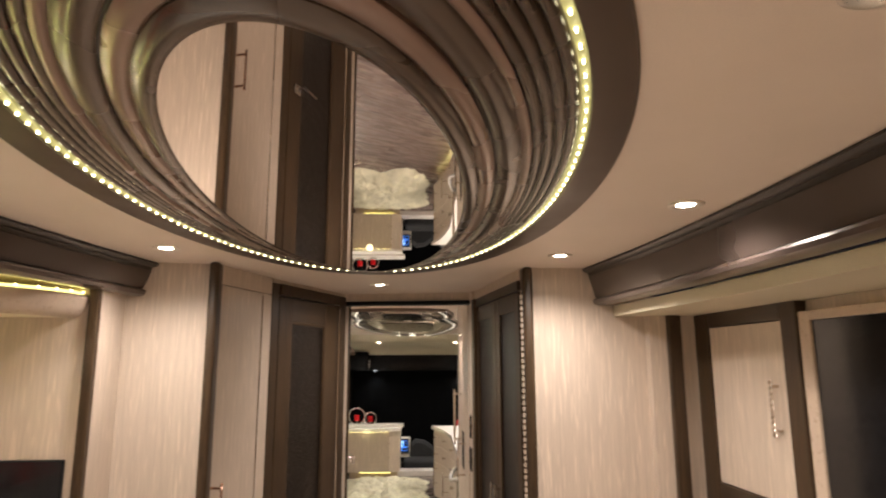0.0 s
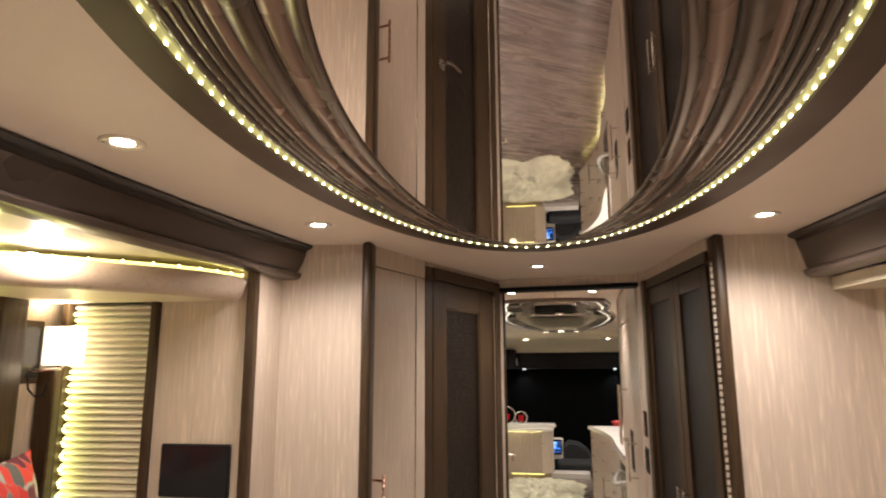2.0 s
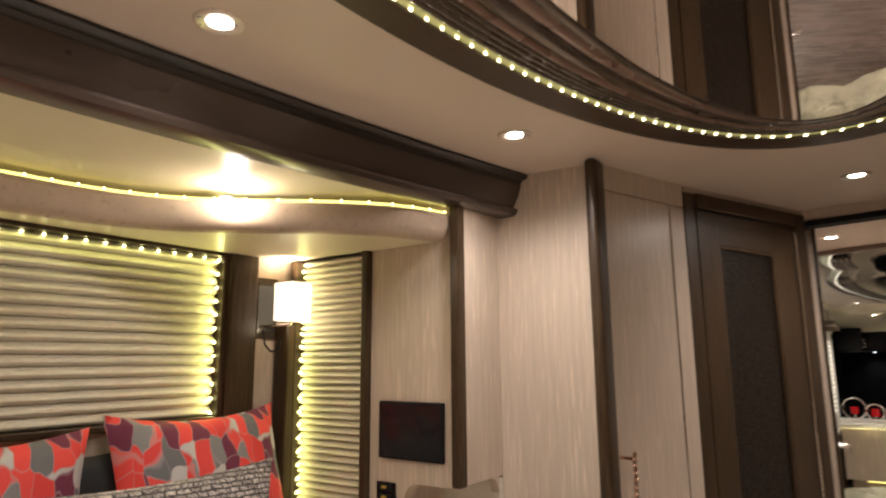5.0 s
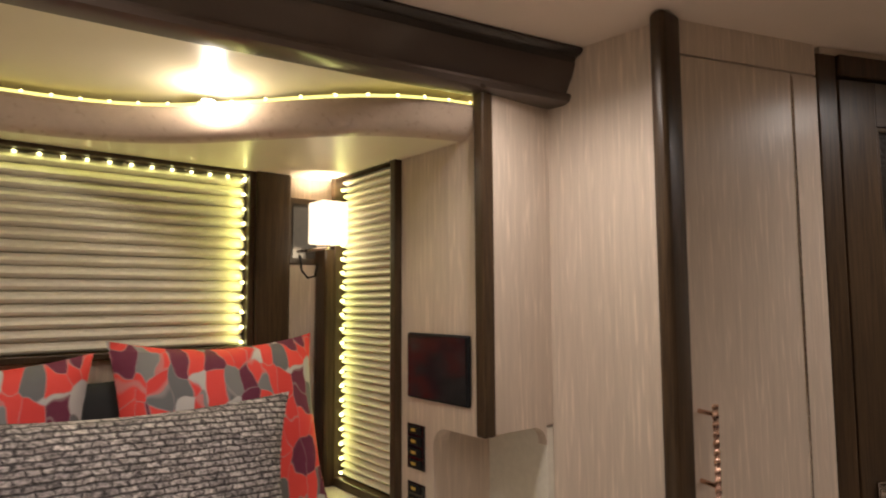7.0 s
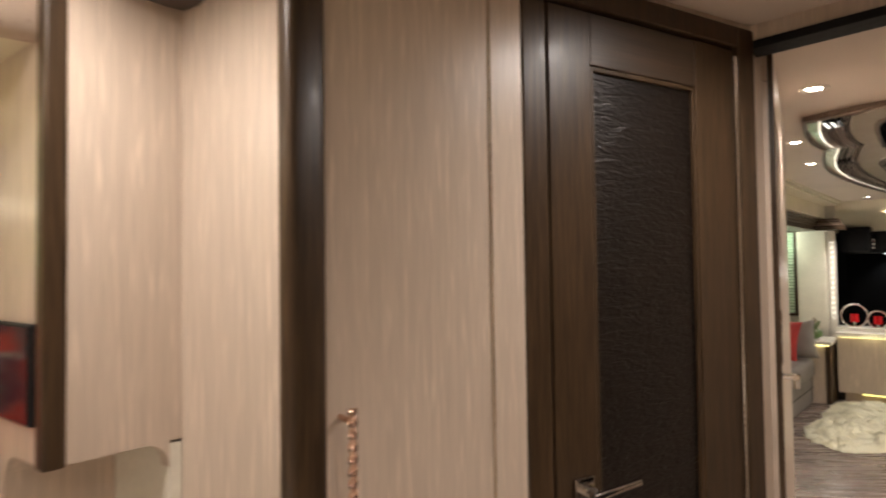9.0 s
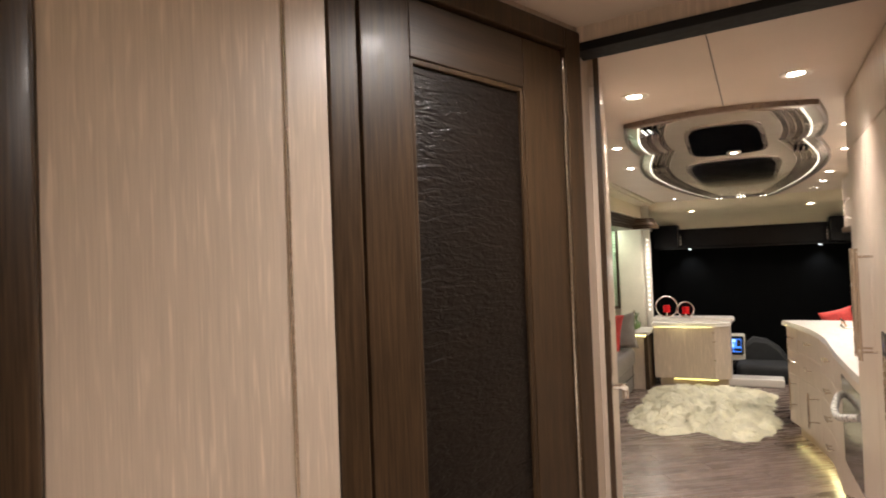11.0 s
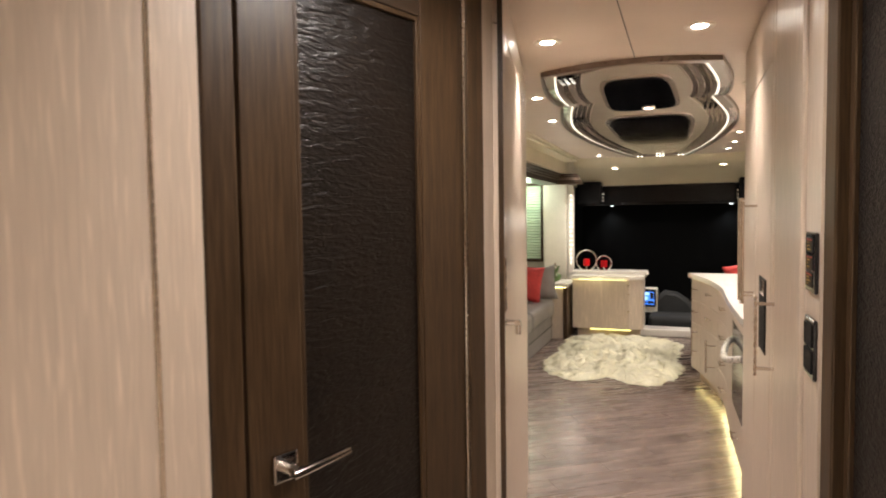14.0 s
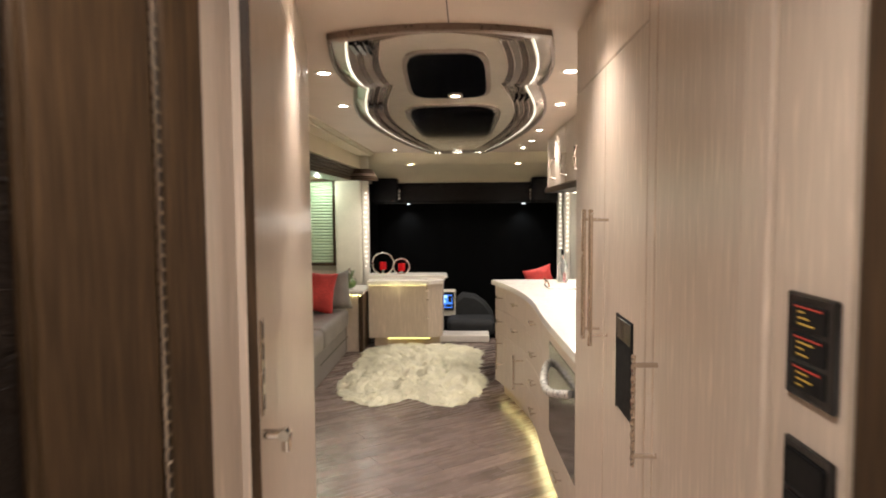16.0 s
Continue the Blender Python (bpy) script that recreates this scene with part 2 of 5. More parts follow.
def tube(points, r, n=10, closed=False, bm=None):
    """A round bar along a way; r may be a function of the share of the way."""
    bm = bm or bmesh.new()
    pts = [Vector(p) for p in points]
    rings = []
    for i, p in enumerate(pts):
        a = pts[i - 1] if (i or closed) else p
        b = pts[(i + 1) % len(pts)] if (i + 1 < len(pts) or closed) else p
        d = (b - a).normalized()
        side = d.cross(Vector((0, 0, 1)))
        if side.length < 0.05:
            side = d.cross(Vector((0, 1, 0)))
        side.normalize()
        up = side.cross(d)
        rr = r(i / max(len(pts) - 1, 1)) if callable(r) else r
        rings.append([bm.verts.new(p + rr * (math.cos(2 * math.pi * k / n) * side + math.sin(2 * math.pi * k / n) * up)) for k in range(n)])
    for i in range(len(rings) - (0 if closed else 1)):
        a, b = rings[i], rings[(i + 1) % len(rings)]
        for k in range(n):
            bm.faces.new((a[k], a[(k + 1) % n], b[(k + 1) % n], b[k]))
    if not closed:
        bm.faces.new(rings[0][::-1])
        bm.faces.new(rings[-1])
    return bm


def sweep(sections, close=False, bm=None, cap=True):
    """Skin over a row of sections, each a list of places; close joins the last section to the first."""
    bm = bm or bmesh.new()
    rows = [[bm.verts.new(p) for p in s] for s in sections]
    n = len(rows[0])
    for i in range(len(rows) - (0 if close else 1)):
        a, b = rows[i], rows[(i + 1) % len(rows)]
        for k in range(n if cap else n - 1):
            bm.faces.new((a[k], a[(k + 1) % n], b[(k + 1) % n], b[k]))
    if not close and cap:
        bm.faces.new(rows[0][::-1])
        bm.faces.new(rows[-1])
    return bm


def along(p, q, z=0.0):
    """Axes of a wall from p to q in plan: x runs along it, y into it (to the left of the way), z up."""
    d = math.degrees(math.atan2(q[1] - p[1], q[0] - p[0]))
    return pose(p[0], p[1], z, 0, 0, d)


def dist(p, q):
    return math.hypot(q[0] - p[0], q[1] - p[1])

# ---- bedroom: shell ----
CE = 2.08
# unseen carpet, its pale colour set to bounce lamp light onto the ceiling
CARPET_PALE = material("pale_carpet", (0.56, 0.49, 0.41), 0.95, contrast=0.08, fine=(300, 300, 300), fine_contrast=0.15, bump=0.002)
A0, A1, A2, A3 = (-0.49, 3.545), (-0.345, 3.985), (-0.06, 4.69), (-0.055, 4.95)
B0, B1 = (0.712, 4.44), (0.79, 3.60)
LIVING = pose(0.30, 4.8, 0, 0, 0, -3.2)

structure("floor_bedroom", box(-1.75, 1.65, -0.6, 4.80, -0.06, -0.004), CARPET_PALE, "unseen bedroom carpet, kept pale to bounce light upward", "floor")
structure("ceiling", box(-1.06, 1.3, -0.6, 4.72, CE, CE + 0.05), CEILING, "beige padded vinyl bedroom ceiling", "ceiling")
structure("wall_rear", box(-1.75, 1.65, -0.66, -0.6, 0, 2.13), LAMINATE, "beige grained laminate wall behind the bed")
structure("wall_front_left", prism([(-0.842, 3.495), (-0.508, 3.528), (-0.508, 3.62), (-0.842, 3.60)], 0, CE), LAMINATE, "beige grained laminate bulkhead wall")
structure("wall_front_right", box(0.83, 1.335, 3.565, 3.64, 0, CE), LAMINATE, "beige grained laminate bulkhead wall")


def half_round_post(name, x0, x1, y0, y1, label):
    bm = box(x0, x1, y0, y1, 0, CE, 0.014, segments=4)
    return structure(name, bm, DARKWOOD, label, "trim", smooth=True)


half_round_post("corner_post_left", -0.512, -0.473, 3.463, 3.540, "dark rounded corner post of stained wood")
half_round_post("corner_post_right", 0.792, 0.836, 3.53, 3.61, "dark rounded corner post of stained wood")


def curve_left(y):
    return -0.945 + 0.050 * (y - 1.5) ** 2


def curve_right(y):
    return 1.137 - 0.045 * (max(y, 1.6) - 2.5) ** 2


def valance(name, curve, sign, y_end, drop, label):
    """A bowed valance beam under the ceiling's edge: crown, sloping face and rounded lower rail."""
    ob = thing(name, label, "valance")
    ys = np.linspace(-0.6, y_end, 120)

    def skin(profile, piece, mat, smooth=True):
        secs = [[(curve(y) + sign * o, y, z) for o, z in profile] for y in ys]
        part(piece, sweep(secs), mat, ob, smooth=smooth)

    skin([(-0.016, 2.079), (-0.020, 2.070), (-0.012, 2.062), (0.002, 2.058), (0.010, 2.046), (0.03, 2.044), (0.09, 2.079)], "crown", BLACKWOOD)
    skin([(0.006, 2.044), (0.008, 2.038), (0.018, 2.01), (0.032, 1.984 - drop), (0.036, 1.975 - drop), (0.09, 1.975 - drop), (0.09, 2.044)], "face_board", BEAMWOOD)
    skin([(0.036, 1.974 - drop), (0.024, 1.970 - drop), (0.022, 1.962 - drop), (0.028, 1.950 - drop), (0.044, 1.944 - drop), (0.09, 1.944 - drop), (0.09, 1.974 - drop)], "lower_rail", BEAMWOOD)
    return ob


BLACKWOOD = material("near_black_stained_wood", (0.022, 0.016, 0.012), 0.35, noise_scale=(60, 3, 60), contrast=0.2, coat=0.2)
valance("ceiling_valance", curve_left, -1, 3.503, drop=0.004, label="dark stained wood valance bowed along the ceiling edge")
valance("ceiling_valance", curve_right, 1, 3.565, drop=0.028, label="dark stained wood valance bowed along the ceiling edge")


# the oval mirror medallion
def medallion():
    """Rings step down from the ceiling to the mirror in the middle."""
    cx, cy, a, b = 0.1125, 2.415, 0.518, 1.207
    ob = thing("ceiling_medallion", "oval mirror medallion with stepped bronze rings and lit edge", "ceiling mirror")
    n = 300
    TC, TS = math.cos(radians(2.2)), math.sin(radians(2.2))

    def at(i, d, z):
        t = 2 * math.pi * i / n
        x, y = (a - d) * math.cos(t), (0.2 * d if d > 0 else -0.45 * d) + (b - (1.18 if d > 0 else 0.95) * d) * math.sin(t)
        return (cx + x * TC + y * TS, cy - x * TS + y * TC, z)

    def ring(piece, profile, mat, label=""):
        secs = [[at(i, d, z) for d, z in profile] for i in range(n)]
        part(piece, sweep(secs, close=True), mat, ob, label, smooth=True)

    def roll(piece, d, w, z0, z1, bulge, mat, label="", steps=10):
        """A rounded ring from z0 at its outer side to z1 at its inner side."""
        arc = [(d + w * q, z0 + (z1 - z0) * q - bulge * math.sin(math.pi * q) ** 0.7) for q in np.linspace(0, 1, steps)]
        ring(piece, [(d, 2.083), *arc, (d + w, 2.083)], mat, label)

    # offset inward from the line of lights, height
    ring("outer_ring", [(-0.090, 2.083), (-0.090, 2.074), (-0.085, 2.069), (-0.05, 2.067), (-0.02, 2.065), (-0.008, 2.0655), (-0.006, 2.083)], BRONZE_SATIN, "smooth dark bronze outer ring")
    ring("light_groove", [(-0.0055, 2.083), (-0.0055, 2.070), (0.009, 2.070), (0.009, 2.083)], LED_FAINT, "glowing strip of warm light")
    d = 0.012
    for k in range(4):
        roll("bead_moulding", d, 0.0177, 2.0715 - 0.0028 * k, 2.069 - 0.0028 * k, 0.0045, BRONZE, steps=8)
        d += 0.0195
    roll("rose_step", d, 0.018, 2.058, 2.060, 0.004, COPPER, "rose coloured step", 6)
    d += 0.018
    roll("broad_roll", d, 0.048, 2.060, 2.055, 0.0075, BRONZE, "broad rounded dark bronze roll", 14)
    d += 0.048
    ring("seam", [(d + 0.0002, 2.083), (d + 0.0002, 2.060), (d + 0.0038, 2.060), (d + 0.0038, 2.083)], BLACKWOOD)
    d += 0.004
    roll("rose_roll", d, 0.034, 2.052, 2.048, 0.0065, COPPER, "rose coloured rounded ring")
    d += 0.034
    roll("inner_roll", d, 0.034, 2.045, 2.036, 0.006, BRONZE, "rounded bronze inner ring")
    d += 0.034
    bm = bmesh.new()
    low = [bm.verts.new(at(i, d - 0.002, 2.0355)) for i in range(n)]
    high = [bm.verts.new(at(i, d - 0.002, 2.045)) for i in range(n)]
    bm.faces.new(low)
    bm.faces.new(high)
    for i in range(n):
        bm.faces.new((low[i], low[(i + 1) % n], high[(i + 1) % n], high[i]))
    part("mirror", bm, MIRROR, ob, "clear oval mirror")
    # beads of the strip, evenly spaced along the oval
    lens, total = [0.0], 0.0
    for i in range(n):
        p, q = at(i, 0, 0), at((i + 1) % n, 0, 0)
        total += dist(p, q)
        lens.append(total)
    bm = bmesh.new()
    count = 132
    for k in range(count):
        s = total * k / count
        i = max(j for j in range(n) if lens[j] <= s)
        f = (s - lens[i]) / (lens[i + 1] - lens[i])
        p, q = Vector(at(i, 0.002, 2.0665)), Vector(at((i + 1) % n, 0.002, 2.0665))
        mid, way = p.lerp(q, f), math.degrees(math.atan2(q.y - p.y, q.x - p.x))
        bmesh.ops.create_cube(bm, size=1, matrix=Matrix.Translation(mid) @ pose(0, 0, 0, 0, 0, way) @ Matrix.Diagonal((0.008, 0.003, 0.004, 1)))
    tagged(part("light_beads", bm, LED_DOT, ob, "row of tiny warm light beads"), kind="stuff")


medallion()


def downlight(x, y, z, watts, r=0.042, name="downlight", group="ceiling downlights", angle=142):
    ob = thing(name, "round recessed downlight with a bright rim", "downlight", group, at=pose(x, y, z))
    n = 28
    prof = [(r * 1.12, 0.002), (r * 1.12, -0.002), (r * 1.06, -0.005), (r * 0.95, -0.006), (r * 0.86, -0.0055), (r * 0.55, -0.001), (r * 0.55, 0.001)]
    secs = [[(q * math.cos(2 * math.pi * i / n), q * math.sin(2 * math.pi * i / n), h) for q, h in prof] for i in range(n)]
    part("trim_ring", sweep(secs, close=True, cap=False), SATIN_RING, ob, smooth=True)
    bm = bmesh.new()
    bmesh.ops.create_cone(bm, cap_ends=True, segments=24, radius1=r * 0.56, radius2=r * 0.56, depth=0.002, matrix=Matrix.Translation((0, 0, -0.0012)))
    part("lens", bm, LAMP_LENS, ob)
    if watts:
        spot(x, y, z - 0.012, watts, angle)
    return ob


# (-0.78, 1.45) and both at y = 0.4 are unseen, added for fill
for x, y, w in ((-0.578, 3.155, 22), (0.878, 3.235, 26), (0.163, 4.2, 29), (-0.72, 2.32, 18), (1.0, 2.43, 33), (-0.78, 1.45, 15), (0.77, 1.47, 34), (-0.72, 0.4, 15), (1.0, 0.4, 40)):
    downlight(x, y, CE, w, angle=168 if y > 4 else 150)

# ---- bedroom: slide-out with the bed ----
XB, YE = -1.64, 3.27
structure("wall_slide_back_low", box(XB - 0.06, XB, -0.6, YE + 0.2, 0, 1.29), LAMINATE, "beige laminate wall under the bed window")
structure("wall_slide_back_top", box(XB - 0.06, XB, -0.6, YE + 0.2, 1.835, 2.0), LAMINATE, "beige laminate wall over the bed window")
structure("wall_slide_corner", box(XB - 0.06, XB, 3.115, YE + 0.2, 1.29, 1.835), LAMINATE, "rose laminate corner wall behind the wall lamp")
structure("ceiling_slide", prism([(curve_left(y) - 0.06, y) for y in np.linspace(-0.6, 3.49, 30)] + [(XB - 0.06, 3.49), (XB - 0.06, -0.6)], 1.955, 1.99), CREAM, "cream ceiling of the bed slide-out", "ceiling")

# end wall with the side window, tablet and corner niche
structure("wall_slide_end_high", box(-1.205, -0.862, YE, YE + 0.05, 1.10, 1.955), LAMINATE, "beige grained laminate end wall with a wall tablet")
structure("wall_slide_end_low", box(-1.205, -1.06, YE, YE + 0.05, 0, 1.10), LAMINATE, "beige grained laminate end wall beside the niche")
structure("wall_slide_end_top", box(XB, -1.205, YE, YE + 0.05, 1.845, 1.955), LAMINATE, "laminate strip over the side window")
structure("wall_slide_end_sill", box(XB, -1.205, YE, YE + 0.05, 0, 0.855), LAMINATE, "laminate wall under the side window")
structure("wall_slide_return", box(-0.872, -0.842, YE + 0.02, 3.495, 1.11, 1.955), LAMINATE, "beige laminate return beside the dark trim")
structure("wall_niche_back", box(-1.06, -0.843, 3.47, 3.494, 0, 1.104), WHITE_WALL, "pale back of the corner niche")
structure("wall_niche_side", box(-1.09, -1.06, YE + 0.05, 3.47, 0, 1.10), LAMINATE, "beige side of the corner niche")
structure("wall_niche_top", box(-1.06, -0.872, YE + 0.05, 3.47, 1.105, 1.14), LAMINATE, "beige top of the corner niche")
structure("wall_front_upper_left", box(-1.70, -0.842, 3.505, 3.60, 0, 1.99), LAMINATE, "laminate bulkhead behind the slide-out")
structure("trim_slide_edge", box(-0.872, -0.838, YE - 0.018, YE + 0.02, 1.105, 1.955, 0.006), DARKWOOD, "dark wooden edge trim of the slide-out", "trim")


def fillet(name, x, y, z, dx, along_y=False, r=0.05, t=0.05):
    """The rounded upper corner of the niche."""
    pts = [(0, 0)] + [(dx * (r - r * math.sin(s)), -(r - r * math.cos(s))) for s in np.linspace(0, math.pi / 2, 9)]
    bm = bmesh.new()
    front = [bm.verts.new((x + u, y, z + w) if not along_y else (x, y + u, z + w)) for u, w in pts]
    back = [bm.verts.new((x + u, y + t, z + w) if not along_y else (x - t, y + u, z + w)) for u, w in pts]
    bm.faces.new(front)
    bm.faces.new(back)
    for i in range(len(pts)):
        j = (i + 1) % len(pts)
        bm.faces.new((front[i], front[j], back[j], back[i]))
    structure(name, bm, LAMINATE, "rounded corner of the niche", "trim")


fillet("trim_niche_corner_1", -1.06, YE, 1.10, 1)
fillet("trim_niche_corner_2", -0.842, 3.47, 1.11, -1, along_y=True, t=0.03)


# the wavy dropped soffit
def soffit_edge(s):
    """From the rear to the end wall: x and y of the soffit's free edge."""
    y = -0.6 + (3.27 + 0.6) * s
    x = -1.175 + 0.31 * math.tanh((y - 2.85) / 0.26) + (0.05 * (1 - math.cos((2.3 - y) * 2.2)) if y < 2.3 else 0.0)
    return x, y


def soffit():
    ob = tagged(thing("wall_soffit", "beige wavy soffit with a glowing cove edge", "soffit"), kind="structure")
    S = np.linspace(0, 1, 60)
    edge = [soffit_edge(s) for s in S]
    plan = edge + [(XB, 3.27), (XB, -0.6)]
    part("underside", prism([(x - 0.04 if i < 60 else x, y) for i, (x, y) in enumerate(plan)], 1.838, 1.846), CREAM, ob)
    secs = [[(x + o, y - 0.3 * o, z) for o, z in ((-0.045, 1.836), (-0.03, 1.838), (-0.012, 1.848), (0.006, 1.875), (0.014, 1.905), (0.008, 1.918), (-0.004, 1.920), (-0.012, 1.905))] for x, y in edge]
    part("fascia", sweep(secs), LAMINATE_PLAIN, ob, smooth=True)
    secs = [[(x + o, y, z) for o, z in ((-0.022, 1.922), (-0.010, 1.922), (-0.010, 1.931), (-0.022, 1.931))] for x, y in edge]
    part("cove_strip", sweep(secs), LED_STRIP, ob, "glowing strip of warm light")
    bm = bmesh.new()
    for s in np.linspace(0.3, 1, 46):
        x, y = soffit_edge(s)
        bmesh.ops.create_icosphere(bm, subdivisions=1, radius=0.005, matrix=Matrix.Translation((x - 0.012, y, 1.930)))
    tagged(part("light_beads", bm, LED, ob), kind="stuff")


LAMINATE_PLAIN = material("beige_bent_panel", (0.50, 0.39, 0.30), 0.3, contrast=0.05, fine_contrast=0.04)
soffit()
point_source(-1.236, 2.735, 1.906, 2.2, (1, 0.9, 0.75), 0.012)


def puck(x, y, z):
    ob = thing("cove_lamp", "small bright cove lamp on the soffit edge", "lamp", at=pose(x, y, z))
    part("housing", cylinder((0, 0, -0.001), (0, 0, 0.002), 0.018, n=20), SATIN_RING, ob)
    part("lens", cylinder((0, 0, 0.002), (0, 0, 0.006), 0.016, n=20), LAMP_LENS, ob)


puck(-1.281, 2.738, 1.9215)


def blind_window(name, w, h, at, beads, label, pitch=0.034, bead_side=(1,), top=True, frame_w=0.03, slat=None):
    """A framed opening with a closed slatted blind and a line of beads. Local x along the wall, y into it, z up from the sill."""
    ob = tagged(thing(name, label, "window", at=at), kind="structure")
    fr = frame_w
    part("jamb", box(-fr, 0, -0.022, 0.05, -fr, h + fr, 0.004), DARKWOOD, ob)
    part("jamb", box(w, w + fr, -0.022, 0.05, -fr, h + fr, 0.004), DARKWOOD, ob)
    part("head", box(0, w, -0.022, 0.05, h, h + fr, 0.004), DARKWOOD, ob)
    part("sill", box(0, w, -0.022, 0.05, -fr, 0, 0.004), DARKWOOD, ob)
    part("pane", box(0, w, 0.046, 0.049, 0, h), BLACK, ob, "dark night pane")
    n = round(h / pitch)
    pitch = h / n
    bm = bmesh.new()
    prof = [(0.010, 0.0), (-0.004, pitch * 0.16), (-0.009, pitch * 0.36), (-0.006, pitch * 0.58), (0.010, pitch * 0.99), (0.012, pitch * 0.99), (0.012, 0.0)]
    sweep([[(x, y, z) for y, z in prof] for x in (0.004, w - 0.004)], bm=bm)
    me = mesh_of("slat", bm, slat or SLAT)
    for i in range(n):
        shared("slat", me, ob, pose(0, 0.014 + random.uniform(-0.001, 0.001), i * pitch, random.uniform(-2, 2)))
    bm = bmesh.new()
    for side in bead_side:
        x = 0.008 if side < 0 else w - 0.008
        for z in np.arange(0.01, h, 0.046):
            bmesh.ops.create_icosphere(bm, subdivisions=1, radius=0.0062, matrix=Matrix.Translation((x, 0.004, z)))
    if top:
        for x in np.arange(0.01, w, 0.055):
            bmesh.ops.create_icosphere(bm, subdivisions=1, radius=0.0055, matrix=Matrix.Translation((x, 0.004, h - 0.008)))
    tagged(part("light_beads", bm, beads, ob, "line of warm light beads"), kind="stuff")
    return ob


BEADS_YELLOW = glow("yellow_led_bead", (1.0, 0.95, 0.42), 6.0)
blind_window("window_1", 2.38, 0.53, along((XB, 0.60), (XB, 2.98), 1.295), BEADS_YELLOW, "wide bed window with a closed cream slatted blind", frame_w=0.02)
structure("trim_window_post", box(XB - 0.01, XB + 0.035, 3.0, 3.115, 0.8, 1.846, 0.008), DARKWOOD, "broad dark wooden post beside the window", "trim")
structure("trim_corner_post", box(-1.632, -1.562, 3.215, YE + 0.012, 0.8, 1.60, 0.006), DARKWOOD, "dark wooden corner post under the wall lamp", "trim")
blind_window("window_2", 0.325, 0.97, along((-1.56, YE), (-1.235, YE), 0.868), BEADS_YELLOW, "tall narrow side window with a closed cream blind", bead_side=(-1,), top=False, frame_w=0.028, pitch=0.0235)
data = bpy.data.lights.new("window_strip_light", "AREA")
data.shape, data.size, data.size_y, data.energy, data.color = "RECTANGLE", 0.9, 0.02, 0.75, (0.97, 0.96, 0.30)
strip = new("window_strip_light", data)
strip.matrix_basis = look((-1.555, 3.262, 1.35), (-1.40, 3.285, 1.35), 90)
data2 = data.copy()
data2.size, data2.energy = 2.2, 0.5
strip2 = new("window_strip_light", data2)
strip2.matrix_basis = look((XB + 0.015, 1.8, 1.815), (XB - 0.01, 1.8, 1.6), 0)
strip3 = new("window_strip_light", data)
strip3.matrix_basis = look((XB + 0.01, 2.968, 1.55), (XB - 0.005, 2.8, 1.55), 90)


def sconce():
    ob = thing("wall_lamp", "lit square-shade wall lamp on a dark mirror-backed bracket", "wall lamp", at=pose(-1.56, 3.19, 1.68))
    part("backplate", box(-0.075, -0.068, -0.075, 0.03, -0.13, 0.09, 0.003), DARKWOOD, ob)
    part("mirror_plate", box(-0.068, -0.064, -0.06, 0.02, -0.11, 0.07), STEEL, ob)
    part("arm", tube([(-0.066, -0.02, -0.085), (-0.02, -0.02, -0.085), (0.02, 0.02, -0.08), (0.03, 0.02, -0.065)], 0.006), NICKEL, ob, smooth=True)
    part("shade", box(-0.018, 0.078, -0.03, 0.066, -0.068, 0.068, 0.006), SHADE, ob, "glowing white fabric shade")
    part("cord", tube([(-0.06, -0.035, -0.10), (-0.05, -0.035, -0.15), (-0.035, -0.02, -0.175), (-0.015, -0.005, -0.17), (-0.005, 0, -0.13)], 0.0035), BLACK_MATT, ob, "looped dark cord", smooth=True)
    up = spot(-1.53, 3.208, 1.752, 5.0, 120, 0.6, (1, 0.84, 0.62), 0.02)
    up.rotation_euler = (math.pi, radians(-14), 0)
    point_source(-1.50, 3.20, 1.60, 0.35, (1, 0.82, 0.58), 0.03)


sconce()


# ---- vestibule walls, closet and washroom door ----
def twisted_handle(name, parent, z0, z1, x, y, mat, out=0.028, label="twisted metal pull handle"):
    """A pull with a twisted bar standing off on two pegs; y is the surface, the room on the minus side."""
    n = 40
    secs = []
    for i in range(n + 1):
        z, t = z0 + (z1 - z0) * i / n, 5.0 * math.pi * i / n
        secs.append([(x + 0.0085 * math.cos(t + k * math.pi / 2), y - out + 0.005 * math.sin(t + k * math.pi / 2), z) for k in range(4)])
    bar = part(name, sweep(secs), mat, parent, label)
    for z in (z0 + 0.022, z1 - 0.022):
        part("peg", cylinder((x, y, z), (x, y - out, z), 0.0055, n=10), mat, bar, smooth=True)
    return bar


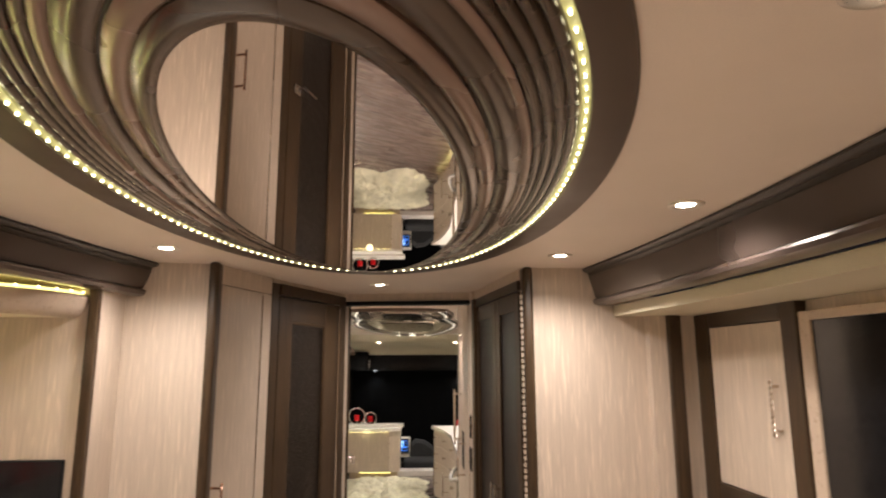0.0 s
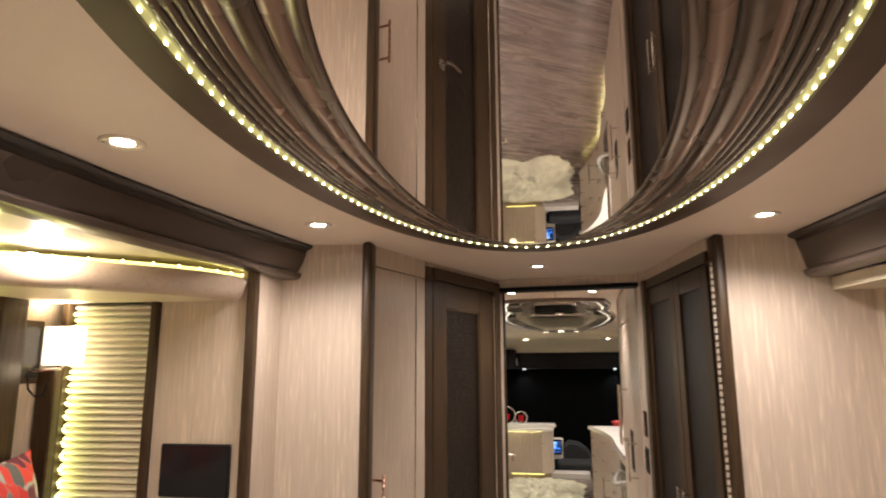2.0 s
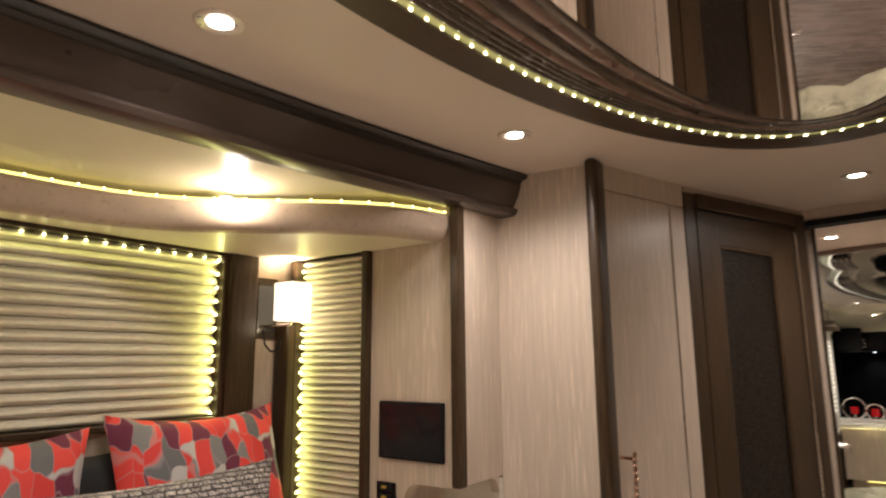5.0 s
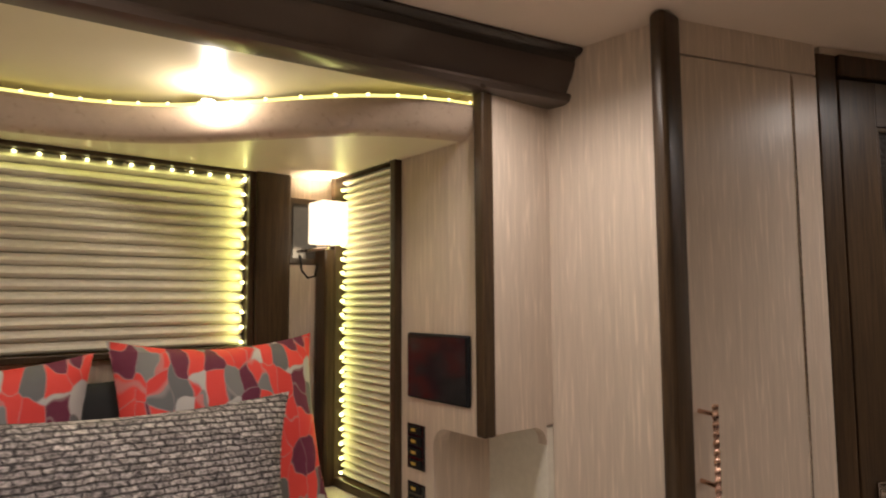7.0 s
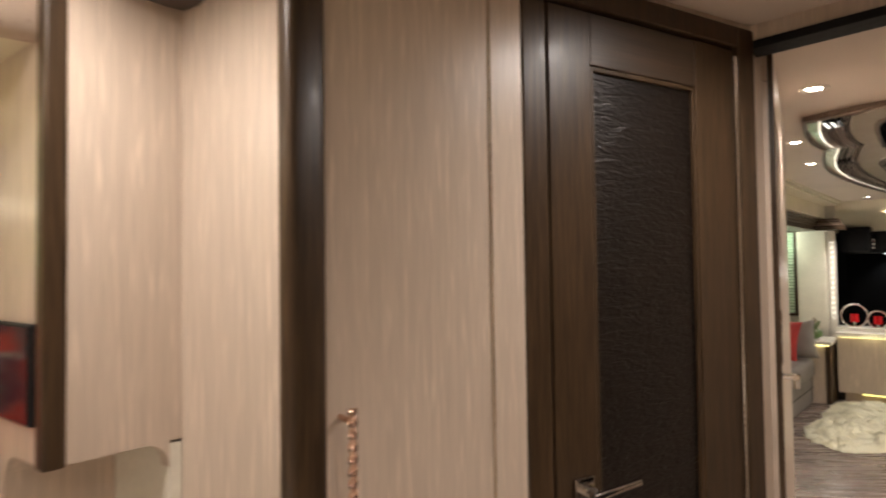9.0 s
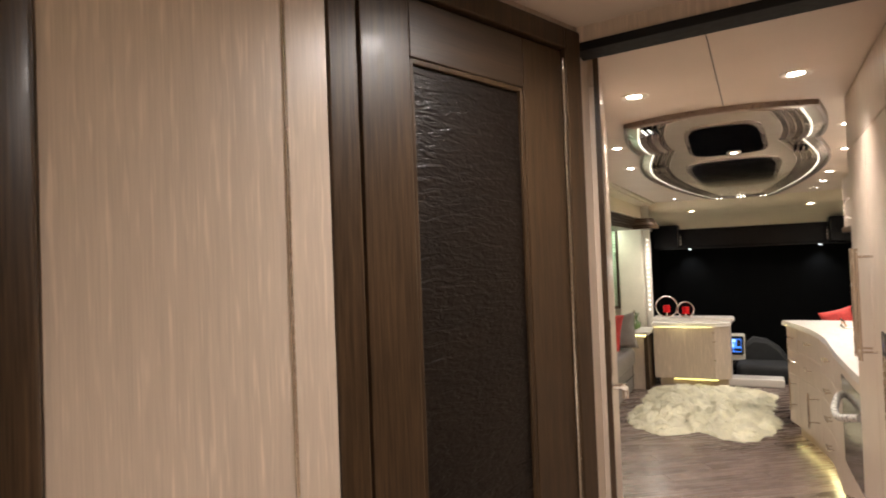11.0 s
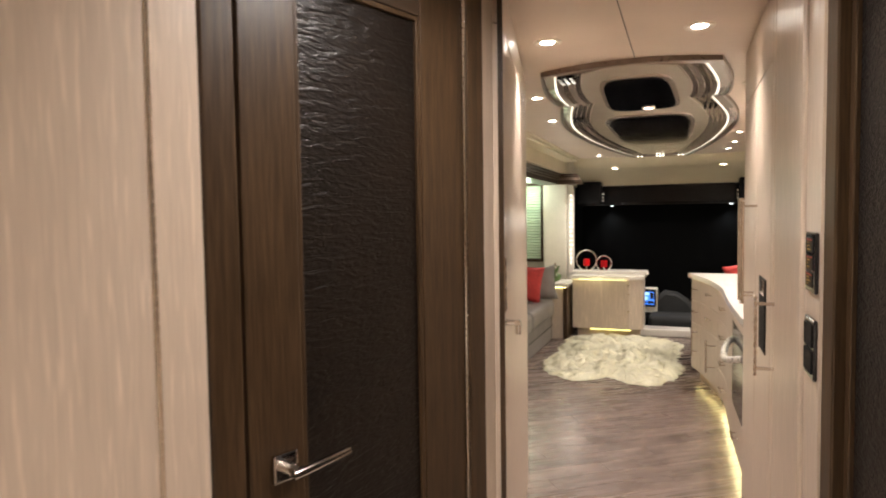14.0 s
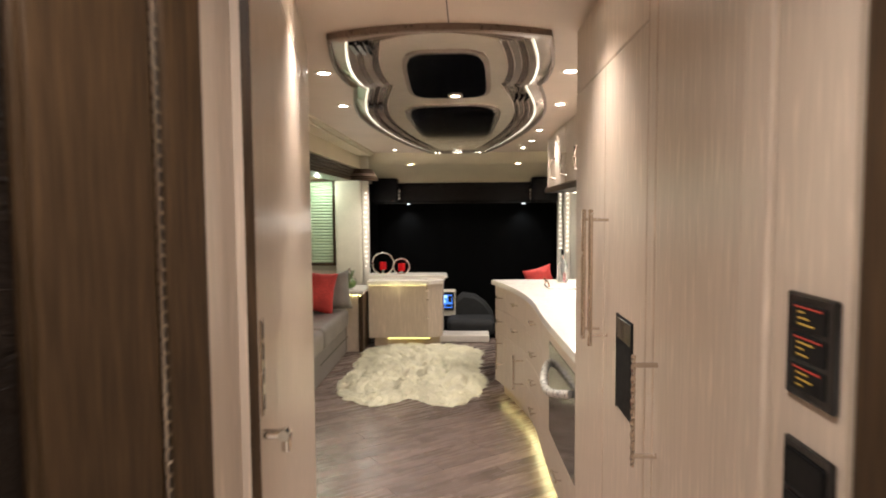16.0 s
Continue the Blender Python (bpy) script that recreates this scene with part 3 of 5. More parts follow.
def closet():
    w = dist(A0, A1)
    at = along(A0, A1)
    structure("wall_closet", box(0, w, 0.018, 0.06, 0, CE), LAMINATE, "beige grained laminate closet surround", at=at)
    ob = thing("closet_door", "flush beige laminate closet door with twisted pull", "cabinet door", at=at)
    part("leaf", box(0.002, w - 0.111, 0.0, 0.0165, 0.05, 1.995, 0.0015), LAMINATE, ob)
    part("fixed_stile", box(w - 0.106, w - 0.022, 0.0, 0.0165, 0.0, 1.995, 0.0015), LAMINATE, ob)
    part("head_panel", box(0.002, w - 0.022, 0.0, 0.0165, 1.999, CE, 0.001), LAMINATE, ob)
    hinge = part("piano_hinge", cylinder((w - 0.1085, 0.0, 0.06), (w - 0.1085, 0.0, 1.985), 0.0030, n=8), NICKEL, ob, "long thin metal piano hinge", smooth=True)
    me = mesh_of("knuckle", cylinder((0, 0, 0), (0, 0, 0.018), 0.0042, n=8), NICKEL)
    for i in range(90):
        shared("knuckle", me, hinge, pose(w - 0.1085, 0.0, 0.07 + i * 0.0212))
    twisted_handle("handle", ob, 1.01, 1.205, 0.026, 0.0, BRASSY, out=0.048)


closet()


def bath_door():
    w = dist(A1, A2)
    at = along(A1, A2)
    ob = tagged(thing("door_1", "dark stained wooden door with hammered leather panel and chrome lever", "door", at=at), kind="structure")
    part("casing_left", box(-0.018, 0.046, -0.002, 0.06, 0, 2.06, 0.004), DARKWOOD, ob)
    part("casing_right", box(0.696, w + 0.002, -0.012, 0.06, 0, 2.06, 0.004), DARKWOOD, ob)
    part("casing_head", box(0.047, 0.696, -0.012, 0.06, 2.005, 2.06, 0.004), DARKWOOD, ob)
    # black strip set into the gap, in place of the shade there
    part("shadow_gap", box(0.0465, 0.0525, 0.012, 0.05, 0.0, 2.0), BLACK_MATT, ob)
    z1, a, b, c, d = 2.0, 0.053, 0.688, 0.175, 0.533
    part("stile_left", box(a, c, 0.0, 0.035, 0.012, z1, 0.003), DARKWOOD, ob)
    part("stile_right", box(d, b, 0.0, 0.035, 0.012, z1, 0.003), DARKWOOD, ob)
    part("rail_top", box(c, d, 0.0008, 0.035, 1.88, z1, 0.003), DARKWOOD_CROSS, ob)
    part("rail_bottom", box(c, d, 0.0008, 0.035, 0.012, 0.24, 0.003), DARKWOOD_CROSS, ob)
    part("leather_panel", box(c, d, 0.012, 0.03, 0.24, 1.88), HIDE, ob, "black hammered leather panel")
    # beading round the panel
    for x0, x1, za, zb in ((c, c + 0.012, 0.24, 1.88), (d - 0.012, d, 0.24, 1.88), (c, d, 1.868, 1.88), (c, d, 0.24, 0.252)):
        part("bead", box(x0, x1, 0.003, 0.014, za, zb, 0.003), DARKWOOD, ob)
    hinge = part("piano_hinge", cylinder((b + 0.003, -0.004, 0.02), (b + 0.003, -0.004, z1 - 0.02), 0.0042, n=10), NICKEL, ob, "long metal piano hinge", smooth=True)
    me = mesh_of("knuckle", cylinder((0, 0, 0), (0, 0, 0.013), 0.0056, n=8), NICKEL)
    for i in range(112):
        shared("knuckle", me, hinge, pose(b + 0.003, -0.004, 0.03 + i * 0.0172))
    lever = part("lever_handle", box(0.098, 0.152, -0.010, 0.0, 0.923, 0.977, 0.003), CHROME_DARK, ob, "square chrome lever handle")
    part("spindle", cylinder((0.126, -0.008, 0.95), (0.126, -0.052, 0.95), 0.012, n=18), CHROME, lever, smooth=True)
    part("grip", tube([(0.112, -0.050, 0.948), (0.118, -0.052, 0.949), (0.17, -0.052, 0.952), (0.245, -0.050, 0.956)], 0.0085, n=14), CHROME_DARK, lever, smooth=True)
    structure("wall_over_door", box(0, w, 0.004, 0.06, 2.06, CE), LAMINATE, "laminate strip over the dark door", at=at)


DARKWOOD_CROSS = material("dark_stained_cross_grain", (0.038, 0.0230, 0.0128), 0.40, noise_scale=(2, 60, 60), contrast=0.25, fine=(8, 420, 420), fine_contrast=0.28, bump=0.0003, coat=0.08)
bath_door()
structure("wall_jamb_left", box(0, dist(A2, A3), 0.0, 0.07, 0, 2.13), LAMINATE, "pale laminate jamb of the hall opening", at=along(A2, A3))


def wardrobe():
    w = dist(B0, B1)
    at = along(B0, B1)
    ob = thing("wardrobe_doors", "pair of dark framed wardrobe doors with grey hammered panels", "wardrobe", at=at)
    part("casing_end", box(-0.055, 0.0, -0.02, 0.05, 0, 2.03, 0.004), DARKWOOD, ob)
    part("head_rail", box(0.0, w - 0.01, -0.008, 0.05, 1.985, 2.03, 0.003), DARKWOOD_CROSS, ob)
    half = (w - 0.03) / 2
    for k in range(2):
        x0 = 0.004 + k * (half + 0.004)
        x1 = x0 + half
        leaf = part("door", box(x0, x0 + (0.022 if k == 0 else 0.07), 0, 0.026, 0.03, 1.98, 0.003), DARKWOOD, ob)
        part("stile", box(x1 - 0.07, x1, 0, 0.026, 0.03, 1.98, 0.003), DARKWOOD, leaf)
        part("rail", box(x0 + (0.022 if k == 0 else 0.07), x1 - 0.07, 0.0008, 0.026, 1.90, 1.98, 0.003), DARKWOOD_CROSS, leaf)
        part("rail", box(x0 + (0.022 if k == 0 else 0.07), x1 - 0.07, 0.0008, 0.026, 0.03, 0.13, 0.003), DARKWOOD_CROSS, leaf)
        part("leather_panel", box(x0 + (0.022 if k == 0 else 0.07), x1 - 0.07, 0.01, 0.022, 0.13, 1.90), HIDE_GREY, leaf, "grey-green hammered leather panel")
        hx = x1 - 0.035 if k == 0 else x0 + 0.035
        twisted_handle("handle", leaf, 0.92, 1.10, hx, 0.0, NICKEL)
    hinge = part("piano_hinge", cylinder((w + 0.060, -0.012, 0.03), (w + 0.060, -0.012, 1.98), 0.004, n=10), NICKEL, ob, "long metal piano hinge", smooth=True)
    me = mesh_of("knuckle", cylinder((0, 0, 0), (0, 0, 0.015), 0.0055, n=8), SATIN_RING)
    for i in range(78):
        shared("knuckle", me, hinge, pose(w + 0.060, -0.012, 0.04 + i * 0.0247))
    structure("wall_over_wardrobe", box(-0.055, w, 0.0, 0.05, 2.03, CE), LAMINATE, "laminate strip over the wardrobe doors", at=at)


wardrobe()
structure("wall_header", box(0, 0.80, -0.03, 0.03, 2.035, 2.12), LAMINATE, "laminate header over the hall opening", at=along((-0.075, 4.735), (0.70, 4.60)))
structure("trim_door_track", box(0.0, 0.79, -0.042, 0.045, 2.012, 2.035, 0.002), BLACK_MATT, "black sliding door track", "trim", at=along((-0.07, 4.735), (0.70, 4.60)))

# ---- bedroom: cabinet slide-out ----
XR = 1.55
structure("ceiling_cabinet_slide", prism([(curve_right(y) + 0.11, y) for y in np.linspace(-0.6, 3.56, 30)] + [(XR + 0.05, 3.56), (XR + 0.05, -0.6)], 1.868, 1.914, bevel=0.0), CREAM, "cream underside over the cabinet slide-out", "ceiling")
structure("wall_cabinet_return", box(1.335, XR + 0.05, 3.52, 3.58, 0, 1.95), LAMINATE, "beige laminate end of the cabinet slide-out")
structure("trim_cabinet_slide", box(1.41, 1.465, 3.49, 3.52, 0, 1.872, 0.004), DARKWOOD, "dark upright trim strip", "trim")
structure("wall_cabinet_back", box(XR + 0.03, XR + 0.09, -0.6, 3.58, 0, 2.0), LAMINATE, "laminate wall behind the cabinets")


def cabinet_unit():
    at = along((XR, 3.525), (XR, 2.83))
    ob = thing("wall_cabinet", "beige cabinet in dark frame with twisted pull", "cabinet", at=at)
    part("stile", box(0.0, 0.115, -0.012, 0.03, 0.6, 1.872, 0.004), DARKWOOD, ob)
    part("stile", box(0.61, 0.695, -0.012, 0.03, 0.6, 1.872, 0.004), DARKWOOD, ob)
    part("rail", box(0.115, 0.61, -0.012, 0.03, 1.81, 1.872, 0.004), DARKWOOD_CROSS, ob)
    part("rail", box(0.115, 0.61, -0.012, 0.03, 1.14, 1.20, 0.004), DARKWOOD_CROSS, ob)
    leaf = part("door", box(0.117, 0.608, -0.004, 0.02, 1.202, 1.808, 0.002), LAMINATE, ob)
    twisted_handle("handle", leaf, 1.42, 1.61, 0.555, -0.004, NICKEL)


cabinet_unit()


def bedroom_screen():
    at = along((XR, 2.82), (XR, 1.55))
    ob = thing("television", "large black wall television in a pale frame", "television", at=at)
    part("frame", box(0.0, 0.055, -0.01, 0.03, 0.95, 1.83, 0.003), LAMINATE_PLAIN, ob)
    part("frame", box(0.055, 1.27, -0.01, 0.03, 1.80, 1.83, 0.003), LAMINATE_PLAIN, ob)
    part("screen", box(0.055, 1.27, -0.002, 0.025, 0.95, 1.80, 0.002), BLACK, ob, "unlit black screen")


bedroom_screen()


# ---- bedroom: loose and fitted things ----
def tablet():
    ob = thing("wall_tablet", "black touch tablet on the laminate end wall", "tablet", at=pose(-1.031, YE, 1.255))
    part("body", box(-0.128, 0.128, -0.014, 0, -0.088, 0.088, 0.006, segments=3), BLACK_MATT, ob)
    part("screen", box(-0.122, 0.122, -0.0165, -0.0142, -0.082, 0.082), BLACK, ob, "unlit glossy screen")


tablet()


def switch_plate(at, n, w=0.078, h=0.12, label="black switch plate with small amber marks"):
    ob = thing("switch_plate", label, "switch", at=at)
    part("plate", box(-w / 2, w / 2, -0.006, 0, -h / 2, h / 2, 0.003), BLACK, ob)
    for k in range(n):
        z = h / 2 - (k + 0.5) * h / n
        key = part("key", box(-w * 0.36, w * 0.36, -0.009, -0.006, z - h / n * 0.38, z + h / n * 0.38, 0.0015), BLACK_MATT, ob)
        part("mark", box(-w * 0.2, w * 0.05, -0.0096, -0.009, z - 0.004, z + 0.004), INDICATOR, key)
    return ob


switch_plate(pose(-1.132, YE, 1.035), 4)
switch_plate(pose(-1.132, YE, 0.88), 4)


def cushion(name, w, h, t, at, mat, label, piping=None, seed=0):
    """A stuffed pillow: full in the middle, thin and pinched at its corners. Local x across, z up, y thick."""
    rnd = random.Random(seed)
    n = 18
    ob = thing(name, label, "pillow", at=at)
    bm = bmesh.new()
    grid = {}
    for s in (1, -1):
        for i in range(n + 1):
            for j in range(n + 1):
                u, v = 2 * i / n - 1, 2 * j / n - 1
                edge = i in (0, n) or j in (0, n)
                if s < 0 and edge:
                    grid[s, i, j] = grid[1, i, j]
                    continue
                pinch = 1 - 0.13 * (1 - abs(u) ** 2) * (abs(v) ** 3)
                pinch2 = 1 - 0.10 * (1 - abs(v) ** 2) * (abs(u) ** 3)
                d = t / 2 * ((1 - u ** 2) * (1 - v ** 2)) ** 0.42
                wob = 0.008 * noise.noise((u * 2 + seed, v * 2, s))
                grid[s, i, j] = bm.verts.new((w / 2 * u * pinch2, s * (d + wob * (not edge)), h / 2 * v * pinch))
    for s in (1, -1):
        for i in range(n):
            for j in range(n):
                bm.faces.new((grid[s, i, j], grid[s, i + 1, j], grid[s, i + 1, j + 1], grid[s, i, j + 1]))
    part("cover", bm, mat, ob, smooth=True)
    return ob


def petals():
    """Staggered red, plum and grey petals, each with a fine pale outline."""
    m = material("petal_print_fabric", (0.5, 0.5, 0.5), 0.75, bump=0.0004, bump_scale=(300, 300, 300))
    nt = m.node_tree
    b = nt.nodes["Principled BSDF"]
    tc = nt.nodes.new("ShaderNodeTexCoord")
    mp = nt.nodes.new("ShaderNodeMapping")
    mp.inputs["Scale"].default_value = (23, 0.01, 12.5)
    nt.links.new(tc.outputs["Object"], mp.inputs[0])
    nz = nt.nodes.new("ShaderNodeTexNoise")
    nz.inputs["Scale"].default_value, nz.inputs["Detail"].default_value = 1.1, 0.0
    nt.links.new(mp.outputs[0], nz.inputs["Vector"])
    ad = nt.nodes.new("ShaderNodeVectorMath")
    ad.operation = "MULTIPLY_ADD"
    ad.inputs[1].default_value = (0.9, 0.0, 0.9)
    nt.links.new(nz.outputs["Color"], ad.inputs[0])
    nt.links.new(mp.outputs[0], ad.inputs[2])
    cells = []
    for feature_kind in ("F1", "DISTANCE_TO_EDGE"):
        v = nt.nodes.new("ShaderNodeTexVoronoi")
        v.voronoi_dimensions, v.feature = "3D", feature_kind
        v.inputs["Scale"].default_value, v.inputs["Randomness"].default_value = 1, 0.55
        nt.links.new(ad.outputs[0], v.inputs["Vector"])
        cells.append(v)
    sep = nt.nodes.new("ShaderNodeSeparateColor")
    nt.links.new(cells[0].outputs["Color"], sep.inputs[0])
    r = nt.nodes.new("ShaderNodeValToRGB")
    r.color_ramp.interpolation = "CONSTANT"
    cols = [(0.0, (0.70, 0.05, 0.045, 1)), (0.20, (0.14, 0.14, 0.15, 1)), (0.38, (0.76, 0.065, 0.055, 1)), (0.56, (0.50, 0.48, 0.48, 1)), (0.74, (0.15, 0.02, 0.055, 1)), (0.88, (0.22, 0.215, 0.22, 1))]
    el = r.color_ramp.elements
    el[0].position, el[0].color = cols[0]
    el[1].position, el[1].color = cols[1]
    for p, col in cols[2:]:
        e = el.new(p)
        e.color = col
    nt.links.new(sep.outputs[0], r.inputs[0])
    line = nt.nodes.new("ShaderNodeMapRange")
    line.inputs[1].default_value, line.inputs[2].default_value, line.inputs[3].default_value, line.inputs[4].default_value = 0.012, 0.04, 0.45, 0.0
    nt.links.new(cells[1].outputs["Distance"], line.inputs[0])
    mix = nt.nodes.new("ShaderNodeMix")
    mix.data_type = "RGBA"
    mix.inputs[7].default_value = (0.42, 0.36, 0.36, 1)
    nt.links.new(line.outputs[0], mix.inputs[0])
    nt.links.new(r.outputs[0], mix.inputs[6])
    nt.links.new(mix.outputs[2], b.inputs["Base Color"])
    return m


def weave():
    """Rows of short pale cords on a dark ground."""
    m = material("grey_grid_weave", (0.5, 0.5, 0.5), 0.85)
    nt = m.node_tree
    b = nt.nodes["Principled BSDF"]
    tc = nt.nodes.new("ShaderNodeTexCoord")
    nz = nt.nodes.new("ShaderNodeTexNoise")
    nz.inputs["Scale"].default_value, nz.inputs["Detail"].default_value = 38, 3
    nt.links.new(tc.outputs["Object"], nz.inputs["Vector"])
    ad = nt.nodes.new("ShaderNodeVectorMath")
    ad.operation = "MULTIPLY_ADD"
    ad.inputs[1].default_value = (0.030, 0.0, 0.010)
    nt.links.new(nz.outputs["Color"], ad.inputs[0])
    nt.links.new(tc.outputs["Object"], ad.inputs[2])
    sp = nt.nodes.new("ShaderNodeSeparateXYZ")
    cb = nt.nodes.new("ShaderNodeCombineXYZ")
    nt.links.new(ad.outputs[0], sp.inputs[0])
    nt.links.new(sp.outputs[0], cb.inputs[0])
    nt.links.new(sp.outputs[2], cb.inputs[1])
    br = nt.nodes.new("ShaderNodeTexBrick")
    br.offset = 0.5
    br.inputs["Color1"].default_value, br.inputs["Color2"].default_value, br.inputs["Mortar"].default_value = (0.48, 0.43, 0.41, 1), (0.24, 0.21, 0.205, 1), (0.05, 0.044, 0.046, 1)
    br.inputs["Scale"].default_value, br.inputs["Mortar Size"].default_value, br.inputs["Mortar Smooth"].default_value = 1.0, 0.0042, 1.0
    br.inputs["Brick Width"].default_value, br.inputs["Row Height"].default_value = 0.034, 0.0145
    nt.links.new(cb.outputs[0], br.inputs["Vector"])
    cord = nt.nodes.new("ShaderNodeTexNoise")
    cord.inputs["Scale"].default_value, cord.inputs["Detail"].default_value = 130, 2
    nt.links.new(tc.outputs["Object"], cord.inputs["Vector"])
    wide = nt.nodes.new("ShaderNodeMapRange")
    wide.inputs[1].default_value, wide.inputs[2].default_value, wide.inputs[3].default_value, wide.inputs[4].default_value = 0.35, 0.65, 0.35, 1.45
    nt.links.new(cord.outputs[0], wide.inputs[0])
    vm = nt.nodes.new("ShaderNodeVectorMath")
    vm.operation = "SCALE"
    nt.links.new(br.outputs["Color"], vm.inputs[0])
    nt.links.new(wide.outputs[0], vm.inputs["Scale"])
    nt.links.new(vm.outputs[0], b.inputs["Base Color"])
    bp = nt.nodes.new("ShaderNodeBump")
    bp.inputs["Distance"].default_value = 0.003
    bp.invert = True
    nt.links.new(br.outputs["Fac"], bp.inputs["Height"])
    nt.links.new(bp.outputs[0], b.inputs["Normal"])
    return m


PETAL, WEAVE = petals(), weave()


def bed():
    ob = thing("bed", "made bed with white linen against the slide window", "bed")
    part("base", box(-1.62, 0.0, 1.15, 3.0, 0.0, 0.35, 0.01), LAMINATE, ob)
    part("mattress", box(-1.60, -0.04, 1.2, 2.96, 0.35, 0.66, 0.05, segments=4), LINEN, ob, smooth=True)
    part("bedspread", box(-1.60, -0.02, 1.18, 2.98, 0.655, 0.70, 0.02, segments=3), LINEN, ob, smooth=True)


bed()
structure("trim_bed_shelf", box(-1.64, -1.235, 2.985, YE, 0.62, 0.84, 0.004), CREAM, "cream shelf in the corner beside the bed", "trim")
cushion("pillow", 0.60, 0.58, 0.17, pose(-1.50, 2.885, 1.05, 0, -4, 0) @ pose(0, 0, 0, 0, 0, 93) @ pose(0, 0, 0, -12), PETAL, "square pillow printed with red and grey petals", seed=1)
cushion("pillow", 0.58, 0.56, 0.17, pose(-1.53, 2.265, 1.025) @ pose(0, 0, 0, 0, 0, 88) @ pose(0, 0, 0, -10), PETAL, "square pillow printed with red and grey petals", seed=5)
cushion("pillow", 0.90, 0.51, 0.19, pose(-1.27, 2.545, 0.955) @ pose(0, 0, 0, 0, 2, 92) @ pose(0, 0, 0, -16), WEAVE, "long bolster pillow of grey grid weave", seed=9)
# added black shape that fills the dark gap between the printed pillows
cushion("cushion", 0.34, 0.46, 0.10, pose(-1.575, 2.56, 1.02) @ pose(0, 0, 0, 0, 0, 90) @ pose(0, 0, 0, -4), CARPET, "black padded filler in the gap behind the printed pillows", seed=12)


# ---- hall and lounge: shell, in axes turned with the coach's front half ----
HC = 2.115
UL, UR = -1.95, 1.22
L = LIVING


def lv(x, y, z, rx=0, ry=0, rz=0):
    return L @ pose(x, y, z, rx, ry, rz)


floor = structure("floor_lounge", box(-2.0, UR + 0.05, -0.02, 6.1, -0.06, -0.008), FLOOR, "dark plank floor of the lounge", "floor", at=L)
structure("ceiling_lounge", box(UL - 0.1, UR + 0.1, -0.25, 7.6, HC, HC + 0.05), CEILING, "beige padded ceiling of hall and lounge", "ceiling", at=L)
structure("ceiling_lounge_seam", box(-0.062, -0.058, 0.1, 1.37, HC - 0.0015, HC + 0.002), DARKWOOD, "fine seam along the hall ceiling", "trim", at=L)
structure("wall_lounge_right", box(UR, UR + 0.06, -0.3, 7.6, 0, 2.14), WHITE_WALL, "pale padded side wall behind the kitchen", at=L)
structure("wall_lounge_left", box(UL - 0.06, UL, 1.2, 7.6, 0, 2.14), WHITE_WALL, "pale padded side wall behind the sofa", at=L)
structure("wall_front_end", box(UL, UR, 7.6, 7.66, -0.46, 2.14), BLACK_MATT, "dark front wall behind the windscreen curtain", at=L)

# left hall wall with its latch
W0, W1 = (-0.358, 0.15), (-0.632, 1.57)
at = L @ along(W0, W1)
wl = dist(W0, W1)
ob = tagged(thing("wall_hall_left", "pale laminate hall panel with a chrome latch", "wall", at=at), kind="structure")
part("panel", box(-0.133, wl, 0.0, 0.05, 0, 1.955, 0.002), LAMINATE, ob)
part("head_panel", box(-0.133, wl, 0.0, 0.05, 1.96, HC, 0.002), LAMINATE, ob)
part("edge_strip", box(-0.137, -0.1335, -0.003, 0.012, 0, HC, 0.001), DARKWOOD, ob, "dark edge strip")
plate = part("strike_plate", box(-0.098, -0.066, -0.004, 0.0, 1.135, 1.295, 0.001), NICKEL, ob, "metal strike plate")
for z in (1.155, 1.20, 1.24, 1.275):
    part("slot", box(-0.089, -0.075, -0.0046, -0.004, z - 0.012, z + 0.012), BLACK_MATT, plate)
latch = part("latch", cylinder((-0.096, 0, 1.105), (-0.096, -0.034, 1.105), 0.009, n=12), CHROME, ob, "chrome latch lever", smooth=True)
part("thumb_turn", tube([(-0.114, -0.036, 1.106), (-0.091, -0.038, 1.105), (-0.076, -0.038, 1.097), (-0.072, -0.037, 1.068)], 0.009), CHROME, latch, smooth=True)
structure("wall_hall_return", box(UL, W1[0] - 0.006, 1.50, 1.56, 0, HC), LAMINATE, "pale laminate return wall at the lounge", at=L)


# tall cabinets along the right of the hall; local x runs from the far end to the near end, y into the cabinet
def bar_pull(parent, x, z0, z1, out=0.05, r=0.007, mat=NICKEL, y=0.0):
    bar = part("handle", cylinder((x, y - out, z0), (x, y - out, z1), r, n=12), mat, parent, "slim bar pull", smooth=True)
    for z in (z0 + 0.03, z1 - 0.03):
        part("peg", cylinder((x, y, z), (x, y - out, z), r * 0.6, n=8), mat, bar, smooth=True)
    return bar


UF = 0.40
hall_at = L @ along((UF, 1.365), (UF, -0.27))


